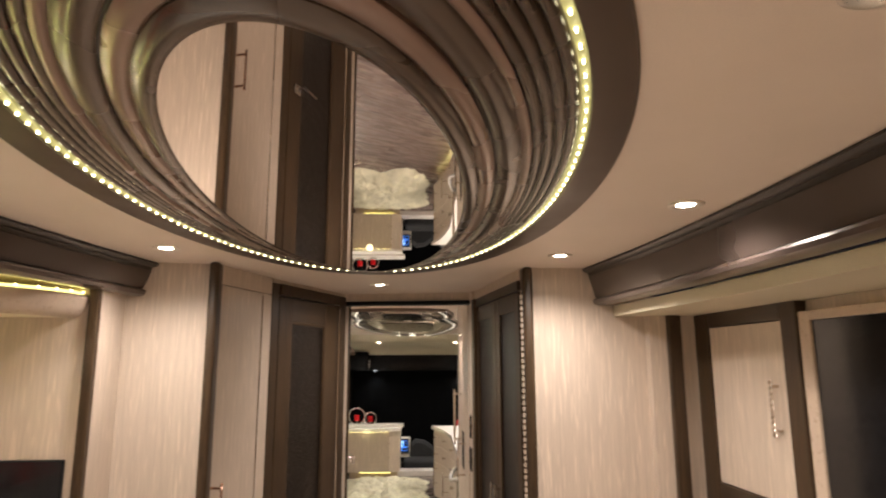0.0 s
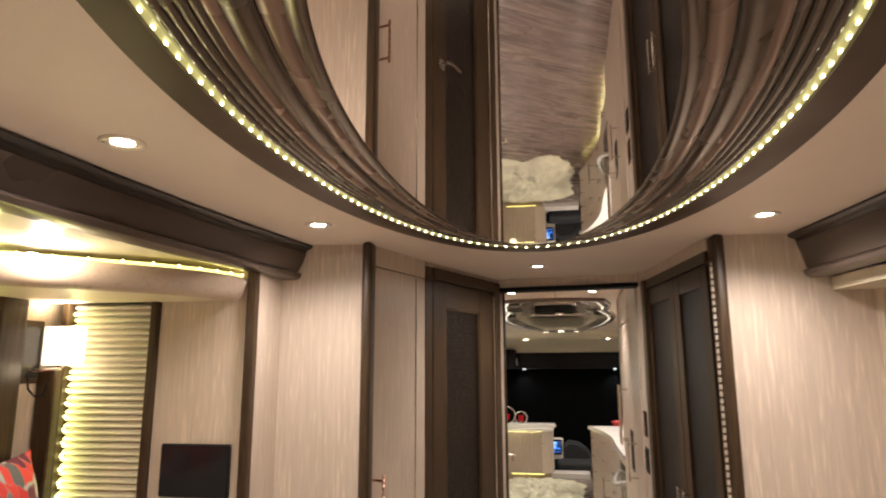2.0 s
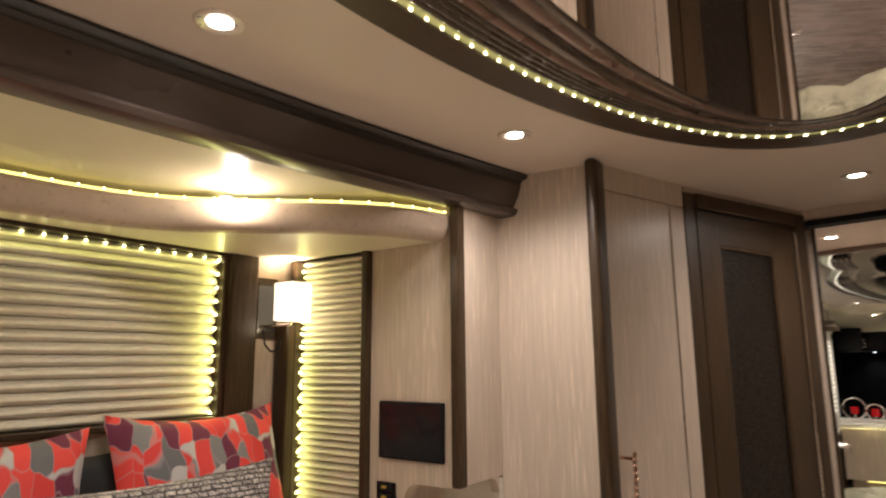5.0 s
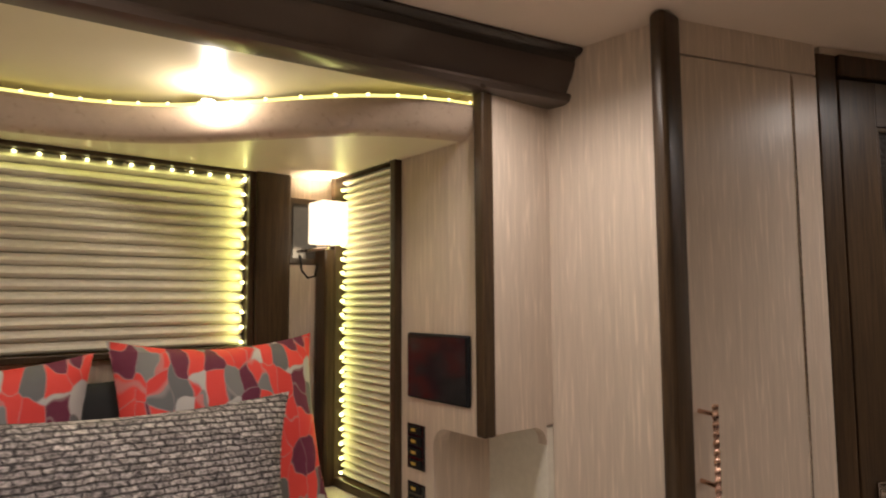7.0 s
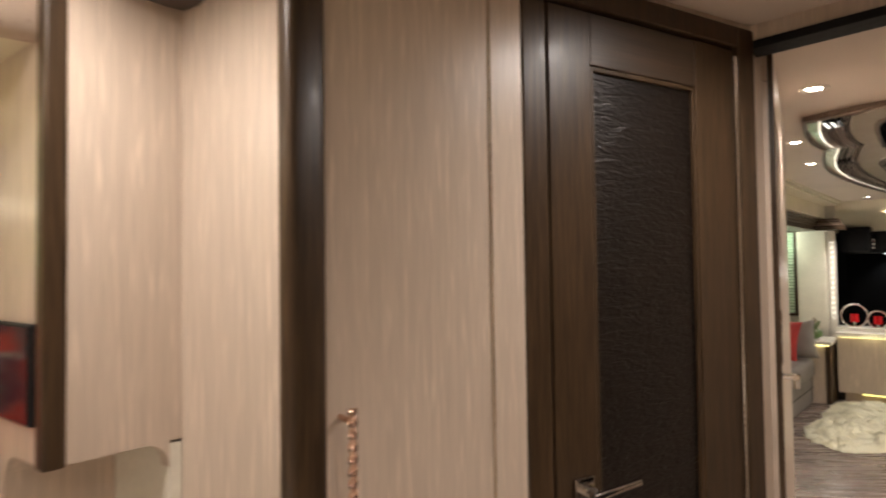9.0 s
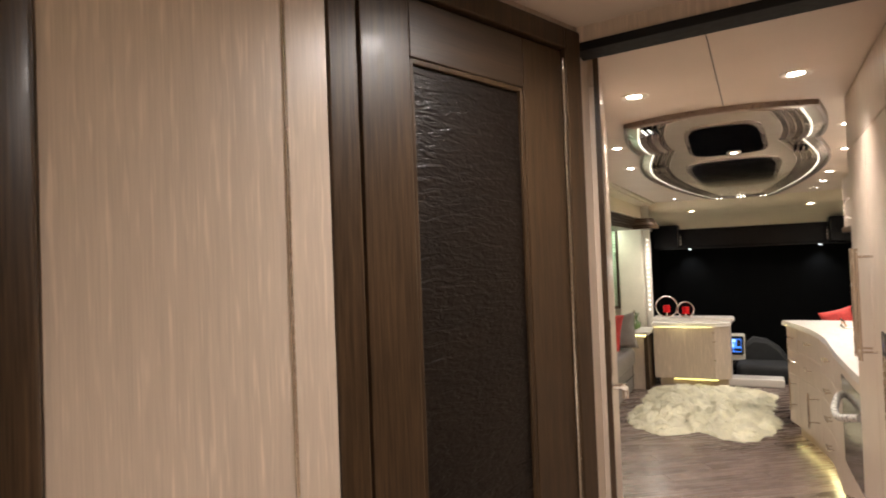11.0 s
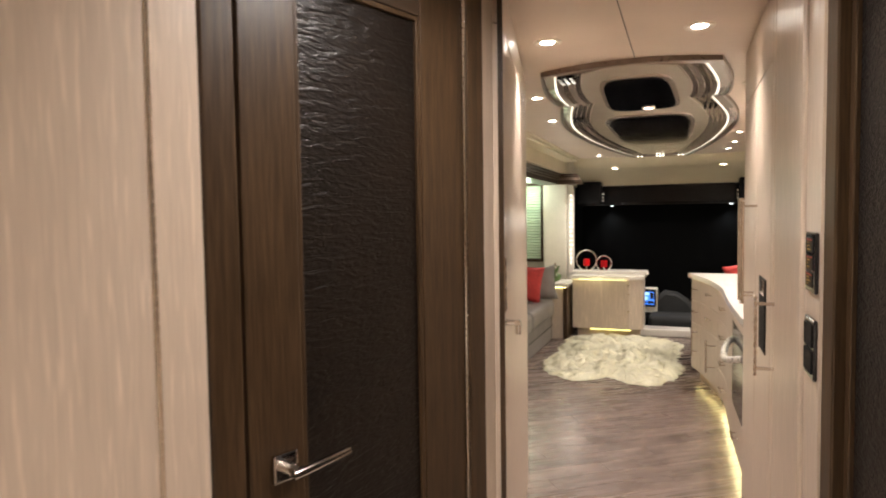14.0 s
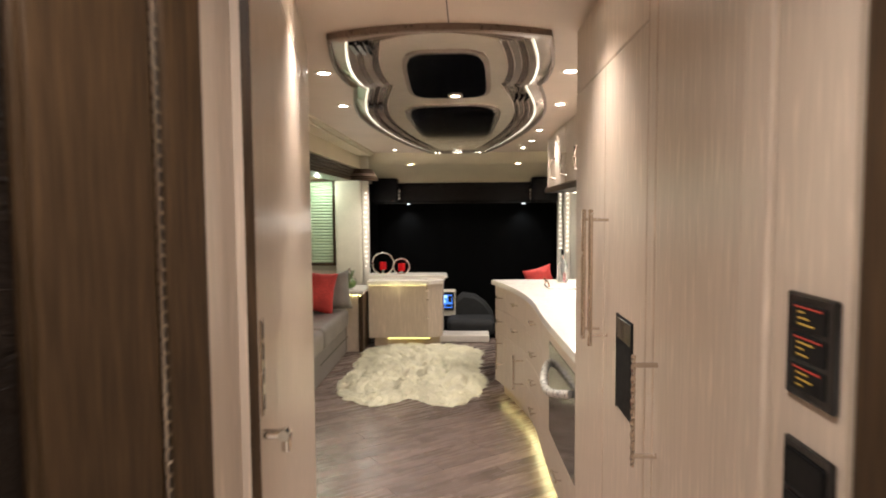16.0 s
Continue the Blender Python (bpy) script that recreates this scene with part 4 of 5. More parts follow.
def tall_units():
    X = 1.645
    for name, x0, x1, label in (("refrigerator", 0.0, 0.900, "tall laminate-faced refrigerator with long bar pulls"),
                                ("pantry_cabinet", 0.903, 1.385, "tall flush laminate pantry cabinet"),
                                ("end_cabinet", 1.395, X - 0.165, "narrow tall laminate cabinet")):
        ob = thing(name, label, "cabinet", at=hall_at)
        part("body", box(x0, x1, 0.024, 0.62, 0.0, HC - 0.004), LAMINATE, ob)
        if name == "refrigerator":
            part("upper_door", box(x0 + 0.002, x1 - 0.002, 0, 0.022, 1.885, HC - 0.008, 0.003), LAMINATE, ob)
            far = part("door", box(x0 + 0.002, 0.47, 0, 0.022, 0.08, 1.88, 0.003), LAMINATE, ob)
            near = part("door", box(0.474, x1 - 0.002, 0, 0.022, 0.08, 1.88, 0.003), LAMINATE, ob)
            bar_pull(far, 0.42, 1.08, 1.47)
            bar_pull(near, 0.525, 1.08, 1.47)
            disp = part("water_dispenser", box(0.653, 0.803, -0.004, 0.0, 0.948, 1.195, 0.0015), BLACK_MATT, near, "black water dispenser")
            part("control_strip", box(0.659, 0.797, -0.006, -0.004, 1.135, 1.190, 0.001), STEEL, disp, "grey control strip")
            part("recess", box(0.661, 0.795, -0.0052, -0.004, 0.965, 1.128), BLACK_MATT, disp)
            part("rim", box(0.650, 0.6535, -0.006, 0.0, 0.946, 1.197), STEEL, disp)
        else:
            a = x0 if name == "end_cabinet" else 0.960
            if name == "pantry_cabinet":
                part("stile", box(x0 + 0.001, 0.957, 0.0, 0.022, 0.08, HC - 0.006, 0.003), LAMINATE, ob)
            leaf = part("door", box(a + 0.002, x1 - 0.002, -0.010 if name == "end_cabinet" else 0.0, 0.022, 0.08, HC - 0.006, 0.006), LAMINATE, ob)
            if name == "pantry_cabinet":
                twisted_handle("handle", leaf, 0.925, 1.165, 0.994, 0.0, NICKEL, out=0.05)
    structure("wall_hall_right", box(X - 0.163, X, 0.0, 0.05, 0, HC), LAMINATE, "pale laminate wall with two switch panels", at=hall_at)
    for z, n in ((1.311, 3), (1.133, 1)):
        ob = thing("control_panel", "black control panel with amber marks on the hall wall" if n == 3 else "black switch panel with two rockers on the hall wall", "switch", at=hall_at @ pose(1.583, 0, z))
        part("plate", box(-0.052, 0.052, -0.008, 0, -0.063, 0.063, 0.004), BLACK, ob)
        if n == 3:
            for k in range(3):
                zz = 0.036 - 0.036 * k
                key = part("key", box(-0.036, 0.036, -0.0095, -0.008, zz - 0.015, zz + 0.015, 0.001), BLACK_MATT, ob)
                part("mark", box(-0.03, 0.028, -0.0101, -0.0095, zz + 0.010, zz + 0.012), INDICATOR_RED, key)
                for r in range(3):
                    part("mark", box(-0.022, 0.012 - 0.010 * ((k + r) % 3), -0.0101, -0.0095, zz - 0.010 + 0.007 * r, zz - 0.0078 + 0.007 * r), INDICATOR, key)
        else:
            for k in range(2):
                part("key", box(-0.04, 0.04, -0.0095, -0.008, -0.05 + 0.054 * k, -0.003 + 0.054 * k, 0.003), BLACK_MATT, ob)


tall_units()
for u, v in ((-0.37, 0.85), (0.20, 0.86)):
    p = L @ Vector((u, v, HC))
    downlight(p.x, p.y, HC, 24.0, r=0.05, angle=108)
for u, v in ((-0.67, 2.02), (0.49, 2.06), (-0.76, 2.95), (0.58, 3.0), (-0.78, 5.9), (0.60, 4.3), (0.62, 5.1), (0.60, 5.8)):
    p = L @ Vector((u, v, HC))
    downlight(p.x, p.y, HC, 32.0 if v < 3.5 else 18.0, r=0.045)


# ---- lounge: kitchen run with a bowed front ----
def kitchen_front(v):
    """How far out the cabinet front stands at v."""
    return 0.44 - 0.025 * math.sin((v - 1.4) * 1.6) - 0.25 * max(0.0, (v - 2.7) / 1.3) ** 1.8


WHITE_METAL = material("pale_satin_metal", (0.72, 0.70, 0.66), 0.28, metal=0.5, contrast=0.05, fine_contrast=0.05)


def kitchen():
    V = np.linspace(1.375, 4.0, 36)
    ob = thing("kitchen_counter", "long white counter top with a bowed front edge", "counter", at=L)
    plan = [(kitchen_front(v) - 0.02, v) for v in V] + [(UR - 0.002, 4.0), (UR - 0.002, 1.375)]
    part("slab", prism(plan, 0.872, 0.91, bevel=0.006), WHITE, ob)
    part("upstand", box(UR - 0.022, UR - 0.003, 1.375, 4.0, 0.912, 1.0), WHITE, ob)
    sink = part("sink_rim", box(0.62, 1.0, 2.5, 3.0, 0.911, 0.914, 0.001), WHITE, ob)
    # units under it
    cuts = [1.38, 1.56, 2.22, 2.56, 3.2, 3.75, 3.97]
    for i in range(6):
        a, b = cuts[i], cuts[i + 1]
        vs = np.linspace(a + 0.002, b - 0.002, 10)
        oven = i == 1
        unit = thing("oven" if oven else "kitchen_cabinet", "built-in dark glass oven with a pale curved handle" if oven else "cream laminate kitchen cabinet with short bar pulls", "oven" if oven else "cabinet", "" if oven else "kitchen units", at=L)
        plan = [(kitchen_front(v) + 0.022, v) for v in vs] + [(UR - 0.004, b - 0.002), (UR - 0.004, a + 0.002)]
        part("body", prism(plan, 0.10, 0.87), LAMINATE, unit)
        plan = [(kitchen_front(v) + 0.07, v) for v in vs] + [(UR - 0.004, b - 0.002), (UR - 0.004, a + 0.002)]
        kick = part("kick_board", prism(plan, 0.0, 0.098), LAMINATE_PLAIN, unit)
        fronts = {0: [(0.115, 0.865)], 1: [(0.115, 0.335), (0.34, 0.80), (0.805, 0.865)], 2: [(0.115, 0.865)],
                  3: [(0.115, 0.295), (0.30, 0.47), (0.475, 0.645), (0.65, 0.865)], 4: [(0.115, 0.495), (0.50, 0.685), (0.69, 0.865)],
                  5: [(0.115, 0.495), (0.50, 0.685), (0.69, 0.865)]}[i]
        for z0, z1 in fronts:
            plan = [(kitchen_front(v), v) for v in vs[::1]] + [(kitchen_front(v) + 0.02, v) for v in vs[::-1]]
            face = part("drawer_front" if z1 - z0 < 0.3 else "door", prism(plan, z0, z1), STEEL if oven and z0 == 0.34 else LAMINATE, unit)
            vm = (a + b) / 2
            x = kitchen_front(vm)
            if oven and z0 == 0.34:
                pts = [(x - 0.068 * math.sin(math.pi * q) ** 0.55, a + 0.05 + (b - a - 0.10) * q, 0.705 - 0.05 * math.sin(math.pi * q)) for q in np.linspace(0, 1, 25)]
                part("handle", tube(pts, 0.018, n=12), WHITE_METAL, face, "thick pale curved handle", smooth=True)
            elif i in (0, 2) or z1 - z0 < 0.08:
                continue
            elif z1 - z0 > 0.3:
                bar = part("handle", cylinder((x - 0.035, a + 0.07, z1 - 0.26), (x - 0.035, a + 0.07, z1 - 0.02), 0.008, n=10), NICKEL, face, smooth=True)
                for z in (z1 - 0.22, z1 - 0.06):
                    part("peg", cylinder((kitchen_front(a + 0.07), a + 0.07, z), (x - 0.035, a + 0.07, z), 0.005, n=8), NICKEL, bar)
            else:
                zc = (z0 + z1) / 2 + 0.01
                bar = part("handle", cylinder((x - 0.03, vm - 0.065, zc), (x - 0.03, vm + 0.065, zc), 0.0075, n=10), NICKEL, face, smooth=True)
                for vv in (vm - 0.045, vm + 0.045):
                    part("peg", cylinder((kitchen_front(vv), vv, zc), (x - 0.03, vm + (vv - vm), zc), 0.0045, n=8), NICKEL, bar)
        if i in (3, 4):
            for k in range(2):
                grille = part("vent", box(kitchen_front(a) + 0.06, kitchen_front(a) + 0.068, a + 0.06 + 0.2 * k, a + 0.2 + 0.2 * k, 0.02, 0.08), BLACK_MATT, unit)
    # strips of light under the counter's edge and under the cabinets
    for z, o, mat, name in ((0.864, 0.004, LED, "counter_light_strip"), (0.094, 0.05, LED, "kick_light_strip")):
        secs = [[(kitchen_front(v) + o + p, v, z + q) for p, q in ((0, 0), (0.008, 0), (0.008, 0.005), (0, 0.005))] for v in V]
        single(name, sweep(secs), mat, "glowing warm light strip along the kitchen units", "light strip", at=L)


kitchen()
data = bpy.data.lights.new("kick_light", "AREA")
data.shape, data.size, data.size_y, data.energy, data.color = "RECTANGLE", 0.05, 2.0, 0.95, (1.0, 0.95, 0.5)
ob = new("kick_light", data)
ob.matrix_basis = lv(kitchen_front(2.4) + 0.035, 2.5, 0.088)


# ---- lounge: mirrored ceiling feature ----
def feature():
    ob = thing("lobed_ceiling_panel", "glossy lobed ceiling panel with lit stepped edges and dark hatches", "ceiling panel", at=L)
    c = -0.10

    def half(v):
        """Half width of the lobed outline."""
        if v < 2.25:
            return 0.40 + 0.085 * math.sin((v - 1.37) / 0.88 * math.pi * 0.62)
        s = (v - 2.25) / (6.1 - 2.25)
        return 0.455 + 0.16 * math.sin(min(s / 0.32, 1) * math.pi / 2) - 0.30 * max(0, (s - 0.35) / 0.65) ** 1.7

    V = np.linspace(1.37, 6.1, 90)

    def outline(inset):
        v0, v1 = 1.37 + inset * 0.4, 6.1 - inset
        vs = v0 + (V - 1.37) / (6.1 - 1.37) * (v1 - v0)
        right = [(c + half(v) - inset, v) for v in vs]
        left = [(c - half(v) + inset, v) for v in vs[::-1]]
        front = [(c + (half(v0) - inset) * q, v0 - 0.11 * (1 - q * q)) for q in np.linspace(-0.9, 0.9, 10)]
        back = [(c + (half(v1) - inset) * q, v1 + 0.05 * (1 - q * q)) for q in np.linspace(0.85, -0.85, 8)]
        return right + back + left + front

    def step(name, i0, i1, z0, z1, mat):
        a, b = outline(i0), outline(i1)
        secs = [[(*p, HC + 0.002), (*p, z0), (*q, z1), (*q, HC + 0.002)] for p, q in zip(a, b)]
        part(name, sweep(secs, close=True), mat, ob, smooth=True)

    step("edge_lip", -0.010, 0.003, HC - 0.022, HC - 0.026, BRONZE_RIB)
    step("outer_moulding", 0.004, 0.055, HC - 0.010, HC - 0.024, TAUPE_LIGHT)
    # thin lines of light along both sides, none across the near end
    a, b = outline(0.058), outline(0.0615)
    k = len(V)
    for lo in (0, k + 8):
        secs = [[(*p, HC + 0.002), (*p, HC - 0.020), (*q, HC - 0.020), (*q, HC + 0.002)] for p, q in zip(a[lo:lo + k], b[lo:lo + k])]
        part("light_strip", sweep(secs), LED_THIN, ob, "thin line of warm light")
    for k in range(4):
        step("stepped_moulding", 0.068 + 0.032 * k, 0.096 + 0.032 * k, HC - 0.024 + 0.003 * k, HC - 0.015 + 0.003 * k, TAUPE_GLOSS if k % 2 else TAUPE_LIGHT)
    part("gloss_plate", prism(outline(0.195), HC - 0.012, HC - 0.006), CREAM_GLOSS, ob, "cream high-gloss plate")
    bm = bmesh.new()
    for q in (-0.75, -0.62, -0.1, 0.0, 0.1, 0.62, 0.75):
        bmesh.ops.create_icosphere(bm, subdivisions=1, radius=0.009, matrix=Matrix.Translation((c + half(6.05) * q, 6.03, HC - 0.022)))
    tagged(part("light_beads", bm, LED_WHITE, ob), kind="stuff")
    for v0, v1, w in ((1.60, 2.58, 0.183), (2.90, 4.65, 0.278)):
        pts = []
        for i in range(40):
            t = 2 * math.pi * i / 40
            cs, sn = math.cos(t), math.sin(t)
            k = (abs(cs) ** 5 + abs(sn) ** 5) ** (-1 / 5)
            spread = 1 + 0.12 * k * sn if v0 < 2 else 1 - 0.04 * k * sn
            pts.append((c + 0.01 + w * spread * k * cs, (v0 + v1) / 2 + (v1 - v0) / 2 * k * sn))
        hatch = part("hatch_frame", prism([(c + (x - c) * 1.12, (v0 + v1) / 2 + (v - (v0 + v1) / 2) * 1.06) for x, v in pts], HC - 0.022, HC - 0.012), TAUPE_LIGHT, ob)
        part("hatch_glass", prism(pts, HC - 0.027, HC - 0.022), HATCH_GLASS, hatch, "dark roof hatch glass")
    for s, v in ((-1, 1.48), (-1, 2.82), (1, 2.6)):
        for k in range(3):
            x = c + s * (half(v) - 0.09 - 0.03 * k)
            part("air_slot", box(x - 0.008, x + 0.008, v - 0.075, v + 0.075, HC - 0.033, HC - 0.012), HATCH_GLASS, ob)


CREAM_GLOSS = material("cream_gloss_panel", (0.74, 0.67, 0.56), 0.10, contrast=0.03, fine_contrast=0.02, coat=0.5)
TAUPE_LIGHT = material("light_taupe_gloss", (0.46, 0.40, 0.35), 0.16, metal=0.1, contrast=0.05, fine_contrast=0.03, coat=0.5)
TAUPE_GLOSS = material("taupe_gloss_moulding", (0.28, 0.225, 0.19), 0.14, metal=0.1, contrast=0.05, fine_contrast=0.03, coat=0.6)
LED_THIN = glow("thin_led_line", (1.0, 0.93, 0.75), 0.9)
LED_WHITE = glow("white_led_strip", (1.0, 0.93, 0.75), 3.5)
feature()
# disc and rim stand for a downlight's reflection in the hatch glass
p = L @ Vector((-0.06, 2.5, HC - 0.03))
downlight(p.x, p.y, HC - 0.029, 0, r=0.036)


# ---- lounge: front end ----
def curtain():
    ob = thing("windscreen_curtain", "black curtain drawn across the windscreen", "curtain", at=L)
    for k, (u0, u1) in enumerate(((-1.17, -0.02), (-0.03, 1.12))):
        secs = []
        for u in np.linspace(u0, u1, 70):
            v = 7.22 + 0.003 * math.sin(u * 9) + 0.0015 * math.sin(u * 31 + 1)
            secs.append([(u, v, -0.35), (u, v, 1.54), (u, v + 0.012, 1.54), (u, v + 0.012, -0.35)])
        part("panel", sweep(secs), CURTAIN, ob, smooth=True)


CURTAIN = material("black_curtain_fabric", (0.0016, 0.0017, 0.0018), 0.7, spec=0.06, contrast=0.2, fine=(200, 200, 200), fine_contrast=0.2)
curtain()
structure("floor_cab", box(UL, UR, 6.1, 7.6, -0.46, -0.40), BLACK_MATT, "dark cab floor", "floor", at=L)


def overhead():
    ob = thing("overhead_cabinet", "black overhead cabinet across the cab", "cabinet", at=L)
    part("body", box(-1.17, 1.12, 6.98, 7.3, 1.56, 1.80, 0.01), BLACK_GLOSS, ob)
    part("lower_lip", box(-1.17, 1.12, 6.95, 6.99, 1.535, 1.56, 0.004), BLACK_GLOSS, ob)
    for s in (-1, 1):
        x = -0.03 + s * 0.98
        unit = part("speaker_box", box(x - 0.16, x + 0.16, 6.72, 6.98, 1.55, 1.85, 0.02), BLACK_GLOSS, ob)
        for k in range(3):
            part("knob", cylinder((x - s * 0.165, 6.80, 1.60 + 0.045 * k), (x - s * 0.18, 6.80, 1.60 + 0.045 * k), 0.013, n=14), CHROME, unit)
    for x in (-0.75, 0.72):
        ring = part("reading_lamp", cylinder((x, 7.06, 1.534), (x, 7.06, 1.528), 0.02, n=16), LAMP_DIM, ob)


BLACK_GLOSS = material("black_lacquer", (0.003, 0.003, 0.0035), 0.22, contrast=0.1, fine_contrast=0.1, spec=0.2)
LAMP_DIM = glow("dim_reading_lamp", (0.9, 0.95, 1.0), 3.0)
overhead()
for x in (-0.75, 0.72):
    p = L @ Vector((x, 7.10, 1.52))
    spot(p.x, p.y, 1.52, 4.5, 110, 0.9, (0.9, 0.95, 1.0))


def cornice():
    """The bowed pale cornice above the cab with its two lamps."""
    pts = []
    for z, v in ((HC + 0.002, 6.30), (2.05, 6.34), (2.0, 6.42), (1.985, 6.55), (1.94, 6.75), (1.86, 6.93), (1.80, 7.0), (1.80, 7.4), (HC + 0.002, 7.4)):
        pts.append((v, z))
    secs = [[(u, v - 0.12 * ((u + 0.03) / 1.15) ** 2, z) for v, z in pts] for u in np.linspace(-1.25, 1.2, 24)]
    structure("trim_cornice", sweep(secs), CREAM, "pale bowed cornice over the cab", "trim", at=L, smooth=True)
    for u in (-0.66, 0.60):
        p = L @ Vector((u, 6.45, 1.987))
        downlight(p.x, p.y, 1.985, 10.0, r=0.04)


cornice()
structure("trim_cab_step", box(-0.55, 0.24, 5.85, 6.1, 0.0, 0.085, 0.012), WHITE, "white step at the cab", "trim", at=L)


def desk():
    ob = thing("console_desk", "cream console cabinet with white top and lit edge", "cabinet", at=L)
    P = [(-1.05, 5.62)] + [(u, 5.62 + 0.08 * math.sin((u + 1.05) / 0.75 * math.pi) * 0.3) for u in np.linspace(-0.95, -0.42, 8)] + [(-0.27, 5.72), (-0.27, 6.15), (-1.05, 6.15)]
    part("body", prism(P, 0.10, 0.67), LAMINATE, ob)
    part("base", prism([(-1.0, 5.68), (-0.3, 5.76), (-0.3, 6.1), (-1.0, 6.1)], 0.0, 0.098), LAMINATE_PLAIN, ob)
    part("top", prism([(x + (0.015 if x > -0.5 else -0.02), y + (-0.03 if y < 6 else 0.02)) for x, y in P], 0.672, 0.71, bevel=0.006), WHITE, ob)
    part("raised_top", prism([(-1.1, 5.85), (-0.6, 5.82), (-0.24, 5.84), (-0.22, 5.92), (-0.24, 6.17), (-1.1, 6.17)], 0.712, 0.745, bevel=0.006), WHITE, ob)
    bm = bmesh.new()
    for u in np.linspace(-1.03, -0.45, 19):
        bmesh.ops.create_icosphere(bm, subdivisions=1, radius=0.0048, matrix=Matrix.Translation((u, 5.60, 0.668)))
    tagged(part("light_beads", bm, LED, ob, "row of warm light beads"), kind="stuff")
    part("base_light", box(-0.85, -0.40, 5.658, 5.664, 0.084, 0.094), LED_STRIP, ob)
    for z in (0.3, 0.5, 0.6):
        part("catch", box(-0.44, -0.41, 5.63, 5.645, z, z + 0.012), NICKEL, ob)
    low = thing("side_console", "low cream cabinet with dark edge and lit top", "cabinet", at=L)
    part("body", box(-1.42, -1.12, 5.40, 5.9, 0.0, 0.60, 0.004), LAMINATE, low)
    part("edge_post", box(-1.12, -1.075, 5.385, 5.9, 0.0, 0.60, 0.004), DARKWOOD, low)
    part("top", box(-1.44, -1.06, 5.37, 5.9, 0.602, 0.635, 0.006), WHITE, low)
    bm = bmesh.new()
    for u in np.linspace(-1.4, -1.1, 10):
        bmesh.ops.create_icosphere(bm, subdivisions=1, radius=0.008, matrix=Matrix.Translation((u, 5.375, 0.593)))
    tagged(part("light_beads", bm, LED, low), kind="stuff")


desk()
p = L @ Vector((-0.75, 5.56, 0.68))
point_source(p.x, p.y, 0.66, 0.12, (1, 0.9, 0.5), 0.05)


def ring_candle(u, v, z, r, label):
    ob = thing("ring_candle_holder", label, "candle holder", "ring candle holders", at=lv(u, v, z))
    part("ring", tube([(r * math.sin(t), 0, r - r * math.cos(t)) for t in np.linspace(0, 2 * math.pi, 40)[:-1]], 0.008, closed=True), CHROME, ob, smooth=True)
    part("foot", box(-0.05, 0.05, -0.035, 0.035, 0, 0.014, 0.004), CHROME, ob)
    part("stem", cylinder((0, 0, 0.012), (0, 0, r * 0.45), 0.012, n=12), CHROME, ob)
    part("candle_glass", cylinder((0, 0, r * 0.45), (0, 0, r * 0.45 + 0.085), 0.038, n=20), RED_GLASS, ob, "red glass candle cup", smooth=True)


ring_candle(-0.94, 5.98, 0.746, 0.12, "large silver ring holding a red candle glass")
ring_candle(-0.73, 5.95, 0.746, 0.088, "smaller silver ring holding a red candle glass")


def terrarium():
    ob = thing("terrarium", "small faceted glass terrarium with green plant", "terrarium", at=lv(-1.24, 5.55, 0.636))
    bm = bmesh.new()
    bmesh.ops.create_icosphere(bm, subdivisions=2, radius=0.075, matrix=Matrix.Translation((0, 0, 0.06)) @ Matrix.Diagonal((1, 1, 0.75, 1)))
    part("soil_and_moss", bm, GREEN, ob)
    bm = bmesh.new()
    for k in range(14):
        a = k * 2.4
        bmesh.ops.create_cone(bm, cap_ends=True, segments=5, radius1=0.012, radius2=0.002, depth=0.12, matrix=Matrix.Translation((0.03 * math.cos(a), 0.03 * math.sin(a), 0.14)) @ pose(0, 0, 0, 25 * math.sin(a), 25 * math.cos(a)))
    part("leaves", bm, GREEN, ob)
    for k in range(5):
        a = k * 2 * math.pi / 5
        part("wire", cylinder((0.085 * math.cos(a), 0.085 * math.sin(a), 0.07), (0, 0, 0.23), 0.003, n=6), NICKEL, ob)


terrarium()


def sofa():
    ob = thing("sofa", "grey leather sofa built into the side wall", "sofa", at=L)
    part("base", box(-1.93, -1.24, 2.0, 5.32, 0.0, 0.28, 0.02), GREY_LEATHER, ob)
    for k in range(3):
        a = 2.0 + k * 1.107
        part("seat_cushion", box(-1.75, -1.20, a + 0.004, a + 1.10, 0.28, 0.47, 0.05, segments=4), GREY_LEATHER, ob, smooth=True)
        part("back_cushion", box(-1.94, -1.70, a + 0.004, a + 1.10, 0.40, 0.86, 0.07, segments=4), GREY_LEATHER, ob, smooth=True)
    part("arm", box(-1.92, -1.24, 5.325, 5.40, 0.0, 0.58, 0.03, segments=3), GREY_LEATHER, ob, smooth=True)
    for v in (2.6, 4.2):
        part("drawer_seam", box(-1.239, -1.235, v, v + 1.2, 0.16, 0.166), BLACK_MATT, ob)


sofa()
cushion("cushion", 0.42, 0.42, 0.14, lv(-1.48, 5.0, 0.68) @ pose(0, 0, 0, 0, 0, 20) @ pose(0, 0, 0, -14, 10), RED, "red fabric cushion on the grey sofa", seed=21)
cushion("cushion", 0.42, 0.42, 0.14, lv(-1.55, 4.2, 0.67) @ pose(0, 0, 0, 0, 0, 70) @ pose(0, 0, 0, -14), RED, "red fabric cushion on the grey sofa", seed=22)


cushion("cushion", 0.40, 0.40, 0.15, lv(-1.36, 5.20, 0.655) @ pose(0, 0, 0, 0, 0, 8) @ pose(0, 0, 0, -16, -6), GREY_LEATHER, "grey leather cushion at the end of the sofa", seed=23)


